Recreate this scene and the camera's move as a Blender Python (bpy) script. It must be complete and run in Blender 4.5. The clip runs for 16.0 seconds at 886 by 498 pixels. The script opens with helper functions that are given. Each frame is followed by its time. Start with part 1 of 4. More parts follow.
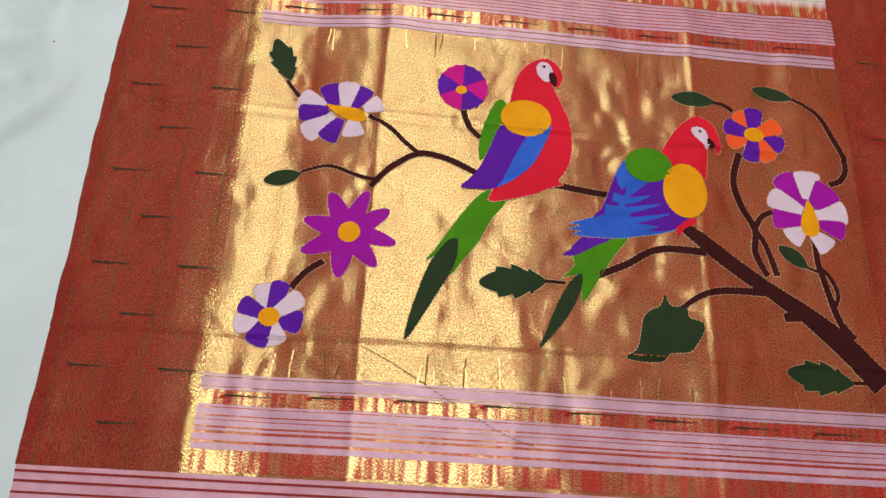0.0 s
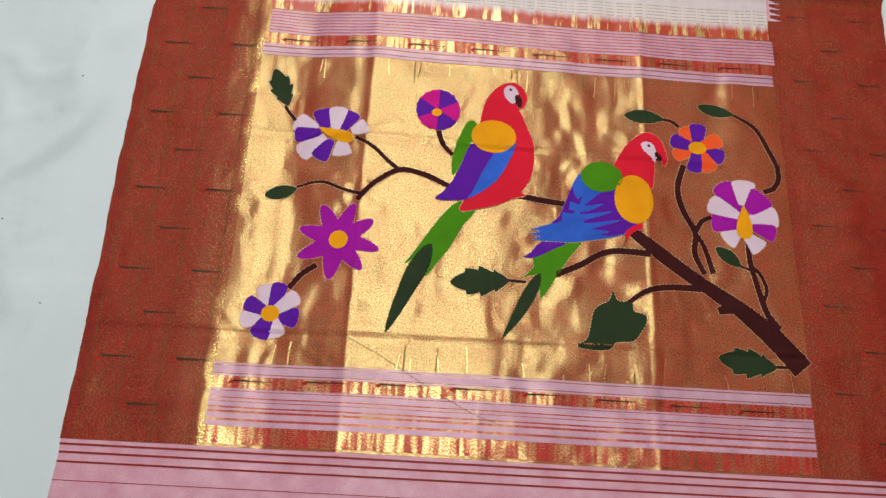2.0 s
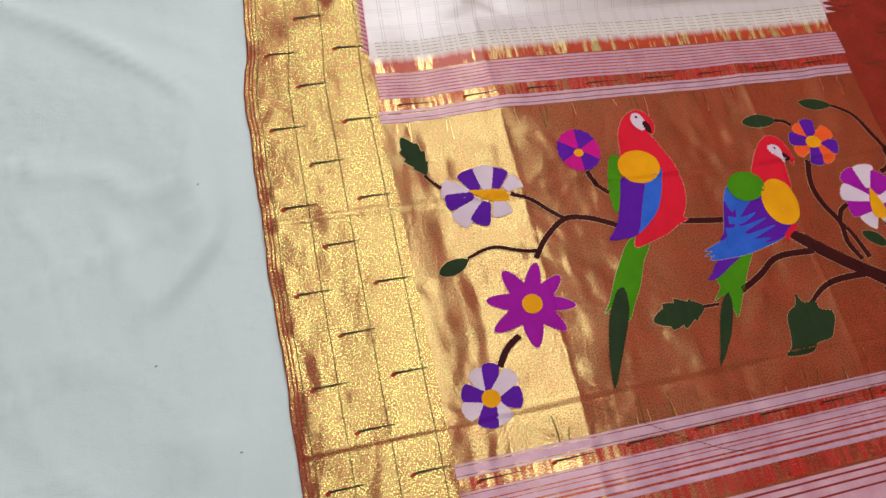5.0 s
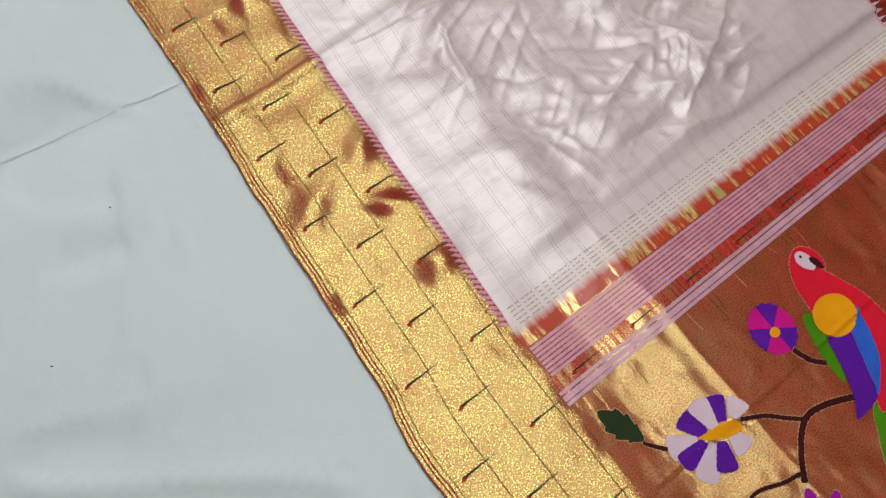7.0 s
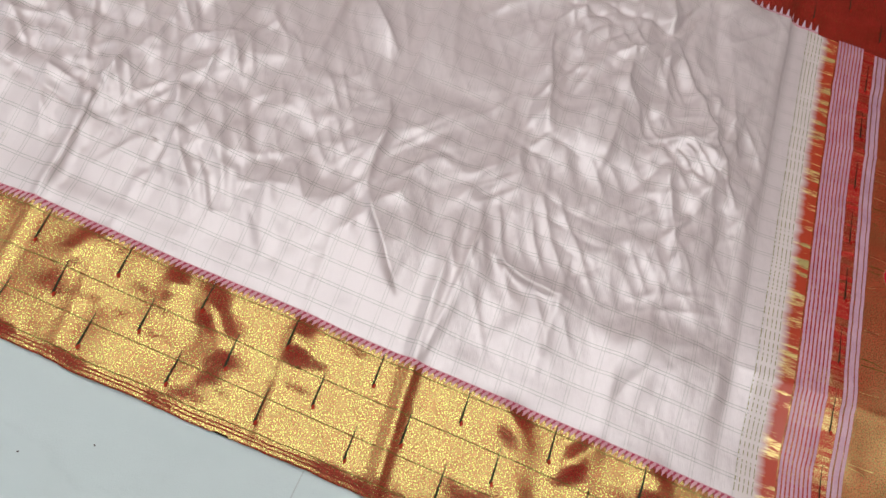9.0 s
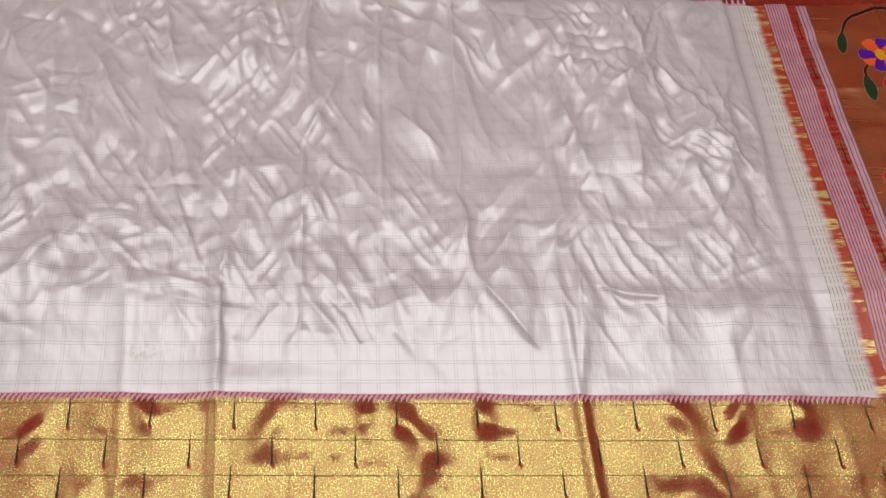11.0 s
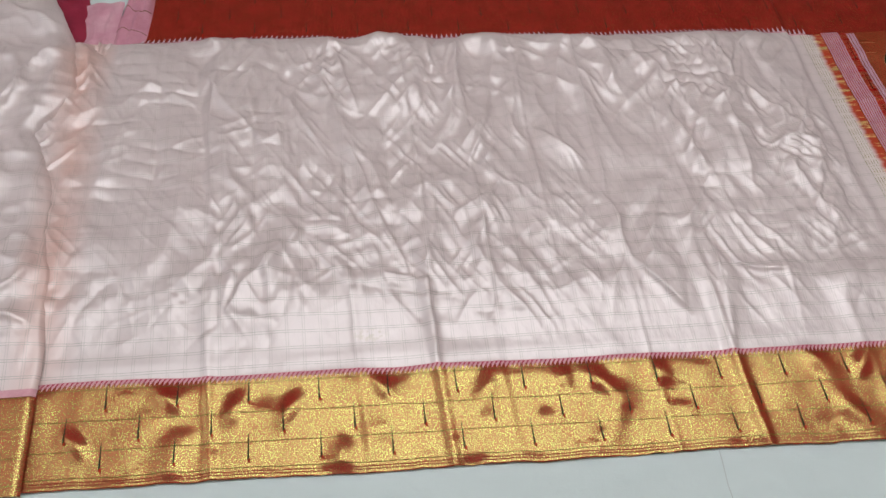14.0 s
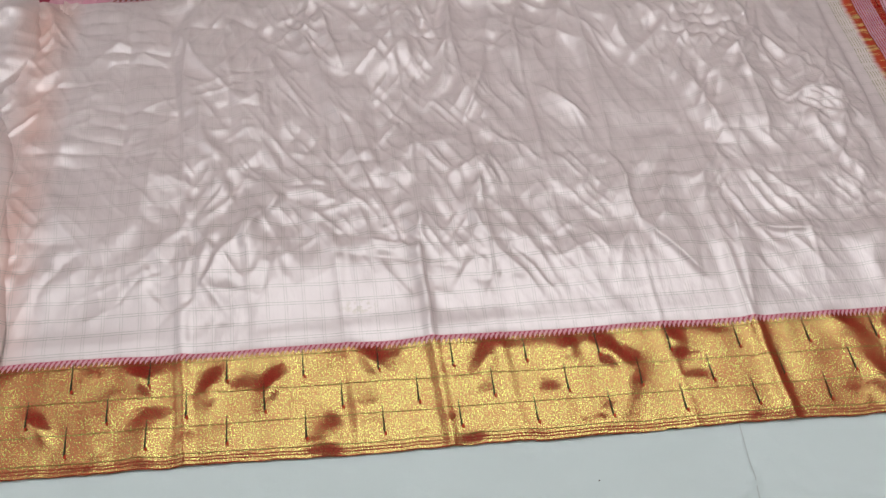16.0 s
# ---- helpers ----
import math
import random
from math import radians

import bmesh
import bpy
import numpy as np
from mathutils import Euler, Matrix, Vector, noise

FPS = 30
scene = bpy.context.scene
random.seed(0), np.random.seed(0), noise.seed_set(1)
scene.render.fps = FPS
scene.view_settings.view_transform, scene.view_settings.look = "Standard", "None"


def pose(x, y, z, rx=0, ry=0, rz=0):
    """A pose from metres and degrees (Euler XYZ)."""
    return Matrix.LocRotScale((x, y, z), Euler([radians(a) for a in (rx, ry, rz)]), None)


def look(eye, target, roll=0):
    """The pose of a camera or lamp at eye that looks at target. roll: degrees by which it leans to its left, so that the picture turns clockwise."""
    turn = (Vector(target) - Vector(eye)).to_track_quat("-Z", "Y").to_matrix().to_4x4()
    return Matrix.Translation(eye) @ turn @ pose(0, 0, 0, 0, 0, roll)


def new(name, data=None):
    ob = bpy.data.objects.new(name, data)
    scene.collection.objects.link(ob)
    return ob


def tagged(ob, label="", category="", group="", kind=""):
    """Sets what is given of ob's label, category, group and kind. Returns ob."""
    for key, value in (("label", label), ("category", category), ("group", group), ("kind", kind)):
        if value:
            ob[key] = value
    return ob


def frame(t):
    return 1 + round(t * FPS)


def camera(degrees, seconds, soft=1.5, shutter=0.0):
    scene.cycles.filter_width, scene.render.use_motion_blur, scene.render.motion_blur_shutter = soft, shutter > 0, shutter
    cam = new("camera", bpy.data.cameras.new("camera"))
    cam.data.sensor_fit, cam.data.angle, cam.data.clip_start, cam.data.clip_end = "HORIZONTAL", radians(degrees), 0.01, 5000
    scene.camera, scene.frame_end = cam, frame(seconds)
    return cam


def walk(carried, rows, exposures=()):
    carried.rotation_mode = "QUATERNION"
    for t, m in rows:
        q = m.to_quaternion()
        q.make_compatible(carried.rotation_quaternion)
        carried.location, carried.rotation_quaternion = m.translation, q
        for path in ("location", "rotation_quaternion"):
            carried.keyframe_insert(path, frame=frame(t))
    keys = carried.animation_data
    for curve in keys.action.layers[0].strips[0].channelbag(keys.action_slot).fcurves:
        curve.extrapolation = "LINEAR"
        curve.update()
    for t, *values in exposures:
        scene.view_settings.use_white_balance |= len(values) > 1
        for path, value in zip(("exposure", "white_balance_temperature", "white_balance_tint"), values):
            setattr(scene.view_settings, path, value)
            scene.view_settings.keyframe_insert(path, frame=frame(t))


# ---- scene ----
# A silk saree spread on a white sheet; x runs across its width, y along its length.
cam = camera(63.87, 16.0)
PATH = [
    (0, (0.3394, -0.0716, 0.8234), (0.3821, 0.2733, -0.1143), 10.61),
    (0.5, (0.3367, -0.0533, 0.7878), (0.3661, 0.2796, -0.1547), 9.23),
    (1, (0.3394, -0.0453, 0.7827), (0.3703, 0.2886, -0.1595), 9.43),
    (1.5, (0.3591, -0.0566, 0.8616), (0.3991, 0.3021, -0.0710), 9.91),
    (2, (0.3893, -0.0907, 0.9607), (0.4089, 0.2344, 0.0153), 6.66),
    (2.5, (0.4110, -0.1101, 1.0164), (0.4455, 0.2563, 0.0866), 7.25),
    (3, (0.4106, -0.1193, 1.0257), (0.4372, 0.2684, 0.1043), 5.44),
    (3.5, (0.3544, -0.1141, 0.9950), (0.4152, 0.2877, 0.0812), 11.65),
    (4, (0.1599, -0.1318, 0.9571), (0.2914, 0.2560, 0.0447), 17.28),
    (4.2, (0.0962, -0.1244, 0.9447), (0.2527, 0.2603, 0.0351), 18.92),
    (6.3, (-0.1215, 0.4266, 0.8398), (0.1306, 0.6320, -0.1059), 23.19),
    (6.5, (-0.1369, 0.4806, 0.8473), (0.1211, 0.6930, -0.0952), 19.88),
    (7, (-0.1582, 0.5850, 0.8560), (0.1367, 0.8083, -0.0731), 16.62),
    (7.5, (-0.1134, 0.7187, 0.8514), (0.1867, 0.8835, -0.0882), 15.97),
    (8, (-0.0702, 0.8402, 0.8550), (0.2061, 0.9838, -0.0953), 13.07),
    (8.5, (-0.0619, 0.9528, 0.8603), (0.2646, 1.0516, -0.0797), 19.10),
    (9, (-0.0885, 1.1036, 0.9032), (0.3108, 1.1295, -0.0132), 16.76),
    (9.2, (-0.1105, 1.1405, 0.9293), (0.3201, 1.1613, 0.0271), 13.22),
    (11.3, (-0.1113, 1.4078, 1.0902), (0.3193, 1.3467, 0.1898), 4.95),
    (11.5, (-0.1202, 1.4294, 1.1100), (0.3256, 1.3807, 0.2162), 3.01),
    (12, (-0.1730, 1.4620, 1.1449), (0.2840, 1.3877, 0.2586), 4.89),
    (12.5, (-0.2611, 1.5058, 1.1792), (0.2312, 1.4573, 0.3101), 3.62),
    (13, (-0.2755, 1.5904, 1.2049), (0.2210, 1.5031, 0.3412), 6.21),
    (13.5, (-0.2797, 1.6886, 1.2096), (0.2199, 1.5865, 0.3494), 5.55),
    (14, (-0.2785, 1.7531, 1.2002), (0.2155, 1.6538, 0.3364), 5.05),
    (14.5, (-0.2854, 1.7711, 1.1745), (0.2162, 1.6778, 0.3145), 4.58),
    (15, (-0.2836, 1.7747, 1.1278), (0.2057, 1.6993, 0.2589), 3.24),
    (15.5, (-0.2647, 1.7653, 1.1016), (0.2058, 1.6822, 0.2231), 4.57),
    (16, (-0.2633, 1.7291, 1.0934), (0.2146, 1.6363, 0.2199), 3.73),
]
EXPOSURES = ((0.0, 0.12), (4.2, 0.06), (6.3, -0.16), (9.2, -0.28), (16.0, -0.34))
walk(cam, [(t, look(eye, target, roll)) for t, eye, target, roll in PATH], EXPOSURES)

# ---- world and light ----
world = bpy.data.worlds.new("world")
scene.world = world
world.use_nodes = True
world.node_tree.nodes["Background"].inputs[0].default_value = (0.8, 0.9, 1.0, 1)
world.node_tree.nodes["Background"].inputs[1].default_value = 0.05
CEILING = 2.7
# unseen light panels, added and placed for the gold thread to mirror
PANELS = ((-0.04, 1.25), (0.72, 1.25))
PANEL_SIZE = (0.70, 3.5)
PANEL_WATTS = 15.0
# unseen window, added so that light from +y models the wrinkles
WINDOW = (-0.6, 1.0, 1.0, 2.2)
WINDOW_WATTS = 21.0


def area_lamp(name, m, size, watts, colour):
    data = bpy.data.lights.new(name, "AREA")
    data.shape, data.size, data.size_y, data.energy, data.color = "RECTANGLE", size[0], size[1], watts, colour
    lamp = new(name, data)
    lamp.matrix_world = m
    return lamp


# ---- materials ----
def shader(name):
    mat = bpy.data.materials.new(name)
    mat.use_nodes = True
    nt = mat.node_tree
    return mat, nt, nt.nodes["Principled BSDF"]


def node(nt, kind, **inputs):
    n = nt.nodes.new(kind)
    for key, value in inputs.items():
        n.inputs[key.replace("_", " ")].default_value = value
    return n


def coords(nt, scale=(1, 1, 1)):
    """Object coordinates, in metres, stretched by scale."""
    c = nt.nodes.new("ShaderNodeTexCoord")
    m = nt.nodes.new("ShaderNodeMapping")
    m.inputs["Scale"].default_value = scale
    nt.links.new(c.outputs["Object"], m.inputs["Vector"])
    return m.outputs["Vector"]


def noise_tex(nt, scale, stretch=(1, 1, 1), detail=2.0, rough=0.5):
    n = node(nt, "ShaderNodeTexNoise", Scale=scale, Detail=detail, Roughness=rough)
    nt.links.new(coords(nt, stretch), n.inputs["Vector"])
    return n.outputs["Fac"]


def ramp(nt, fac, lo, hi, a=0.0, b=1.0):
    n = node(nt, "ShaderNodeMapRange", From_Min=lo, From_Max=hi, To_Min=a, To_Max=b)
    nt.links.new(fac, n.inputs["Value"])
    return n.outputs["Result"]


def maths(nt, op, a, b=None):
    n = nt.nodes.new("ShaderNodeMath")
    n.operation = op
    for i, v in enumerate((a, b)):
        if v is None:
            continue
        if isinstance(v, (int, float)):
            n.inputs[i].default_value = v
        else:
            nt.links.new(v, n.inputs[i])
    return n.outputs[0]


def blend(nt, fac, a, b):
    n = nt.nodes.new("ShaderNodeMix")
    n.data_type = "RGBA"
    for socket, v in ((n.inputs[0], fac), (n.inputs[6], a), (n.inputs[7], b)):
        if isinstance(v, tuple):
            socket.default_value = (*v, 1)
        elif isinstance(v, (int, float)):
            socket.default_value = v
        else:
            nt.links.new(v, socket)
    return n.outputs[2]


def bump(nt, bsdf, height, strength, distance):
    b = node(nt, "ShaderNodeBump", Strength=strength, Distance=distance)
    nt.links.new(height, b.inputs["Height"])
    nt.links.new(b.outputs["Normal"], bsdf.inputs["Normal"])


def thread_way(nt, bsdf, amount):
    """Highlights drawn out along the length of the cloth, across its metal weft."""
    v = node(nt, "ShaderNodeCombineXYZ", X=0.0, Y=1.0, Z=0.0)
    nt.links.new(v.outputs[0], bsdf.inputs["Tangent"])
    bsdf.inputs["Anisotropic"].default_value = amount


RED = (0.51, 0.028, 0.018)


def zari(name, cover=0.75, patchy=0.25, streaks=0.0, rough=0.28, share=0.60, tilt=0.0, bright=(0.92, 0.80, 0.36), dull=(0.42, 0.32, 0.10), relief=0.22, soft=0.12, ground=RED):
    """Red silk shot with gold metal thread: the metal shows where it mirrors a lamp, the silk elsewhere."""
    mat, nt, bsdf = shader(name)
    grain = noise_tex(nt, 1.0, (520, 640, 1), 1.0)
    patch = noise_tex(nt, 26.0, (1, 1, 1), 4.0, 0.6)
    mask = maths(nt, "ADD", ramp(nt, grain, 0.38, 0.60, -0.55, 0.35), ramp(nt, patch, 0.35, 0.65, -patchy, patchy))
    if streaks:
        drawn = noise_tex(nt, 1.0, (150, 13, 1), 2.0)
        mask = maths(nt, "ADD", mask, ramp(nt, drawn, 0.36, 0.64, -streaks, streaks))
    mask = maths(nt, "ADD", mask, cover)
    clamp = nt.nodes.new("ShaderNodeClamp")
    nt.links.new(mask, clamp.inputs[0])
    mask = clamp.outputs[0]
    silk = blend(nt, noise_tex(nt, 60.0, (1, 4, 1), 3.0), ground, tuple(c * 0.75 for c in ground))
    nt.links.new(silk, bsdf.inputs["Base Color"])
    bsdf.inputs["Roughness"].default_value = 0.55
    bsdf.inputs["Specular IOR Level"].default_value = 0.3
    thread = blend(nt, ramp(nt, noise_tex(nt, 1.0, (520, 600, 1), 1.0), 0.41, 0.59), bright, dull)
    weave = maths(nt, "ADD", noise_tex(nt, 1.0, (300, 900, 1), 1.0), maths(nt, "MULTIPLY", noise_tex(nt, 1.0, (90, 130, 1), 3.0, 0.65), 2.2))
    lobes = []
    for r, strength in ((rough, relief), (0.62, 0.4)):
        metal = node(nt, "ShaderNodeBsdfPrincipled", Metallic=1.0, Roughness=r)
        nt.links.new(thread, metal.inputs["Base Color"])
        thread_way(nt, metal, 0.8)
        bump(nt, metal, weave, strength, 0.0007)
        if tilt:
            # the floats of metal thread lean out of the plane of the cloth
            lean = node(nt, "ShaderNodeVectorMath")
            lean.operation = "ADD"
            lean.inputs[1].default_value = (tilt, 0, 0)
            nt.links.new(metal.inputs["Normal"].links[0].from_socket, lean.inputs[0])
            unit = node(nt, "ShaderNodeVectorMath")
            unit.operation = "NORMALIZE"
            nt.links.new(lean.outputs[0], unit.inputs[0])
            nt.links.new(unit.outputs[0], metal.inputs["Normal"])
        lobes.append(metal)
    gold = nt.nodes.new("ShaderNodeMixShader")
    gold.inputs[0].default_value = soft
    nt.links.new(lobes[0].outputs[0], gold.inputs[1])
    nt.links.new(lobes[1].outputs[0], gold.inputs[2])
    mix = nt.nodes.new("ShaderNodeMixShader")
    nt.links.new(maths(nt, "MULTIPLY", mask, share), mix.inputs[0])
    nt.links.new(bsdf.outputs[0], mix.inputs[1])
    nt.links.new(gold.outputs[0], mix.inputs[2])
    nt.links.new(mix.outputs[0], nt.nodes["Material Output"].inputs["Surface"])
    return mat


def silk(name, colour, other=None, rough=0.7, amount=0.2, spec=0.08, metal=0.0):
    """Plain woven silk with a fine weave and faint uneven dye."""
    mat, nt, bsdf = shader(name)
    other = other or tuple(c * 0.82 for c in colour)
    fac = maths(nt, "ADD", maths(nt, "MULTIPLY", noise_tex(nt, 35.0, (1, 1, 1), 4.0), 0.6), maths(nt, "MULTIPLY", noise_tex(nt, 1.0, (300, 900, 1), 1.0), 0.4))
    nt.links.new(blend(nt, ramp(nt, fac, 0.35, 0.65), colour, other), bsdf.inputs["Base Color"])
    bsdf.inputs["Roughness"].default_value = rough
    bsdf.inputs["Specular IOR Level"].default_value = spec
    bsdf.inputs["Metallic"].default_value = metal
    thread_way(nt, bsdf, amount)
    bump(nt, bsdf, noise_tex(nt, 1.0, (700, 1500, 1), 1.0), 0.2, 0.0003)
    return mat


def lustre(nt, bsdf, relief, share):
    """A satin gleam of pale weft over the dyed warp."""
    gleam = node(nt, "ShaderNodeBsdfPrincipled", Metallic=1.0, Roughness=0.42)
    gleam.inputs["Base Color"].default_value = (0.80, 0.79, 0.81, 1)
    thread_way(nt, gleam, 0.5)
    bump(nt, gleam, relief, 0.5, 0.006)
    mix = nt.nodes.new("ShaderNodeMixShader")
    mix.inputs[0].default_value = share
    nt.links.new(bsdf.outputs[0], mix.inputs[1])
    nt.links.new(gleam.outputs[0], mix.inputs[2])
    nt.links.new(mix.outputs[0], nt.nodes["Material Output"].inputs["Surface"])


def checked_silk(name):
    """Pale pink silk with a check of fine doubled grey threads 3 cm apart."""
    mat, nt, bsdf = shader(name)
    base = blend(nt, noise_tex(nt, 9.0, (1, 1, 1), 3.0), (0.69, 0.585, 0.58), (0.63, 0.525, 0.52))
    sep = nt.nodes.new("ShaderNodeSeparateXYZ")
    nt.links.new(coords(nt), sep.inputs[0])
    skew = maths(nt, "SUBTRACT", sep.outputs[0], maths(nt, "MULTIPLY", sep.outputs[1], 0.042))
    lines = None
    for v, period in ((skew, 0.0295), (sep.outputs[1], 0.0295)):
        for off in (0.0, 0.0042):
            f = maths(nt, "FRACT", maths(nt, "DIVIDE", maths(nt, "ADD", v, off + 5.0), period))
            d = maths(nt, "ABSOLUTE", maths(nt, "SUBTRACT", f, 0.5))
            hit = maths(nt, "MULTIPLY", maths(nt, "LESS_THAN", d, 0.018), 1.0 if v is skew else 0.6)
            lines = hit if lines is None else maths(nt, "MAXIMUM", lines, hit)
    du = maths(nt, "MULTIPLY", maths(nt, "SUBTRACT", sep.outputs[0], 0.236), 70.0)
    dv = maths(nt, "MULTIPLY", maths(nt, "SUBTRACT", sep.outputs[1], 1.768), 28.0)
    spot = maths(nt, "ADD", maths(nt, "MULTIPLY", du, du), maths(nt, "MULTIPLY", dv, dv))
    spot = maths(nt, "MULTIPLY", ramp(nt, spot, 1.0, 0.2), ramp(nt, noise_tex(nt, 120.0, (1, 1, 1), 3.0), 0.45, 0.6, 0.0, 0.6))
    base = blend(nt, spot, base, (0.42, 0.33, 0.22))
    # coral shine-through and shade at the fold edge, painted into the colour
    strip = maths(nt, "MULTIPLY", ramp(nt, sep.outputs[1], 2.275, 2.335), ramp(nt, sep.outputs[1], 2.40, 2.345))
    strip = maths(nt, "MULTIPLY", strip, ramp(nt, noise_tex(nt, 6.0, (1, 1, 1), 2.0), 0.3, 0.7, 0.3, 0.6))
    base = blend(nt, strip, base, (0.72, 0.36, 0.27))
    # check lines uneven, and fainter away from the near border
    line_strength = maths(nt, "MULTIPLY", ramp(nt, noise_tex(nt, 60.0, (1, 1, 1), 2.0), 0.3, 0.6, 0.6, 1.0), ramp(nt, maths(nt, "ADD", sep.outputs[0], ramp(nt, noise_tex(nt, 4.0, (1, 1, 1), 2.0), 0.3, 0.7, -0.15, 0.15)), 0.30, 0.75, 0.85, 0.30))
    nt.links.new(blend(nt, maths(nt, "MULTIPLY", lines, line_strength), base, (0.30, 0.26, 0.22)), bsdf.inputs["Base Color"])
    bsdf.inputs["Roughness"].default_value = 0.5
    bsdf.inputs["Specular IOR Level"].default_value = 0.3
    creases = node(nt, "ShaderNodeTexNoise", Scale=1.0, Detail=4.0, Roughness=0.5)
    creases.noise_type = "RIDGED_MULTIFRACTAL"
    nt.links.new(coords(nt, (24, 52, 1)), creases.inputs["Vector"])
    fine = maths(nt, "ADD", maths(nt, "MULTIPLY", creases.outputs["Fac"], 0.22), maths(nt, "MULTIPLY", noise_tex(nt, 1.0, (50, 130, 1), 3.0), 0.22))
    fine = maths(nt, "ADD", fine, maths(nt, "MULTIPLY", noise_tex(nt, 1.0, (60, 500, 1), 1.0), 0.035))
    bump(nt, bsdf, fine, 0.5, 0.006)
    lustre(nt, bsdf, fine, 0.18)
    return mat


def dashed_silk(name, colour):
    """Rows of broken metal thread floating on white silk."""
    mat, nt, bsdf = shader(name)
    n = noise_tex(nt, 1.0, (170, 3, 1), 1.0)
    nt.links.new(blend(nt, ramp(nt, n, 0.46, 0.5), (0.70, 0.64, 0.58), colour), bsdf.inputs["Base Color"])
    bsdf.inputs["Roughness"].default_value = 0.45
    return mat


def fading_silk(name, y0, y1):
    """Orange-red silk that turns white along the length of the cloth."""
    mat, nt, bsdf = shader(name)
    sep = nt.nodes.new("ShaderNodeSeparateXYZ")
    nt.links.new(coords(nt), sep.inputs[0])
    edge = maths(nt, "ADD", sep.outputs[1], ramp(nt, noise_tex(nt, 1.0, (90, 5, 1), 4.0, 0.7), 0.3, 0.7, -0.004, 0.004))
    fac = ramp(nt, edge, y0, y1)
    drawn = ramp(nt, noise_tex(nt, 1.0, (70, 9, 1), 5.0, 0.75), 0.52, 0.6)
    warm = blend(nt, drawn, (0.46, 0.050, 0.020), (0.86, 0.68, 0.28))
    nt.links.new(blend(nt, fac, warm, (0.71, 0.61, 0.595)), bsdf.inputs["Base Color"])
    nt.links.new(maths(nt, "MULTIPLY", maths(nt, "SUBTRACT", 1.0, fac), maths(nt, "MULTIPLY", drawn, 0.7)), bsdf.inputs["Metallic"])
    bsdf.inputs["Roughness"].default_value = 0.38
    thread_way(nt, bsdf, 0.7)
    return mat


def cotton(name, colour, crumple=0.0):
    mat, nt, bsdf = shader(name)
    n = noise_tex(nt, 5.0, (1, 1, 1), 5.0, 0.6)
    nt.links.new(blend(nt, n, colour, tuple(c * 0.93 for c in colour)), bsdf.inputs["Base Color"])
    bsdf.inputs["Roughness"].default_value = 0.85
    bsdf.inputs["Specular IOR Level"].default_value = 0.2
    fine = maths(nt, "ADD", noise_tex(nt, 900.0, (1, 1, 1), 1.0), maths(nt, "MULTIPLY", noise_tex(nt, 40.0, (1, 1, 1), 4.0), 3.0))
    if crumple:
        ridges = node(nt, "ShaderNodeTexNoise", Scale=1.0, Detail=3.0, Roughness=0.5, Distortion=0.6)
        ridges.noise_type = "RIDGED_MULTIFRACTAL"
        nt.links.new(coords(nt, (5.5, 4.2, 1)), ridges.inputs["Vector"])
        some = ramp(nt, noise_tex(nt, 2.6, (1, 1, 1), 1.0), 0.42, 0.62)
        fine = maths(nt, "ADD", fine, maths(nt, "MULTIPLY", maths(nt, "MULTIPLY", ridges.outputs["Fac"], some), crumple))
    bump(nt, bsdf, fine, 0.4, 0.0012)
    return mat


def paint(name, colour, rough=0.7):
    mat, nt, bsdf = shader(name)
    nt.links.new(blend(nt, noise_tex(nt, 3.0, (1, 1, 1), 4.0), colour, tuple(c * 0.92 for c in colour)), bsdf.inputs["Base Color"])
    bsdf.inputs["Roughness"].default_value = rough
    return mat


def glow(name, colour, strength):
    mat, nt, bsdf = shader(name)
    bsdf.inputs["Emission Color"].default_value = (*colour, 1)
    bsdf.inputs["Emission Strength"].default_value = strength
    return mat


ZARI = zari("zari", 0.80, 0.12, 0.0, 0.26, 0.76, 0.0, (0.63, 0.565, 0.235), (0.145, 0.112, 0.035), 0.26, 0.33, (0.60, 0.07, 0.027))
ZARI_BORDER = zari("zari_border", 0.84, 0.12, 0.0, 0.25, 0.66, -0.035, (0.56, 0.525, 0.185), (0.125, 0.108, 0.028), 0.24, 0.05)
ZARI_DIM = zari("zari_dim", 0.30, 0.2, 0.3, 0.3, 0.5)
ZARI_STREAKED = zari("zari_streaked", 0.5, 0.1, 0.55)
PINK = silk("pink_silk", (0.64, 0.39, 0.47), (0.48, 0.26, 0.34), 0.5, 0.5, 0.3, 0.16)
PINK_END = silk("pink_end_silk", (0.66, 0.38, 0.45), (0.54, 0.24, 0.31), 0.5, 0.3, 0.3)
CRIMSON = silk("crimson_silk", (0.36, 0.035, 0.07), (0.25, 0.02, 0.045), 0.45, 0.4, 0.4)
PINK_ROLL = silk("pink_roll_silk", (0.62, 0.30, 0.38), (0.50, 0.20, 0.27), 0.4, 0.4, 0.4)
BODY = checked_silk("pale_pink_silk")
DASHES = dashed_silk("dashed_silk", (0.30, 0.25, 0.10))
FADING = fading_silk("fading_silk", 0.640, 0.654)
MAGENTA_TOOTH = silk("tooth_silk", (0.38, 0.035, 0.075), (0.46, 0.08, 0.13))
TOOTH_PINK = silk("tooth_ground_silk", (0.70, 0.40, 0.45), (0.60, 0.28, 0.33))
GOLD_THREAD = zari("gold_thread", 1.0, 0.0)
DARK_THREAD = silk("dark_thread", (0.10, 0.055, 0.012), (0.16, 0.09, 0.02))
BLACK_GREEN = silk("black_green_thread", (0.016, 0.022, 0.010), (0.03, 0.03, 0.012), 0.7, 0.2, 0.2)
HEAD_RED = silk("head_red_thread", (0.42, 0.02, 0.012), (0.30, 0.02, 0.01), 0.6)
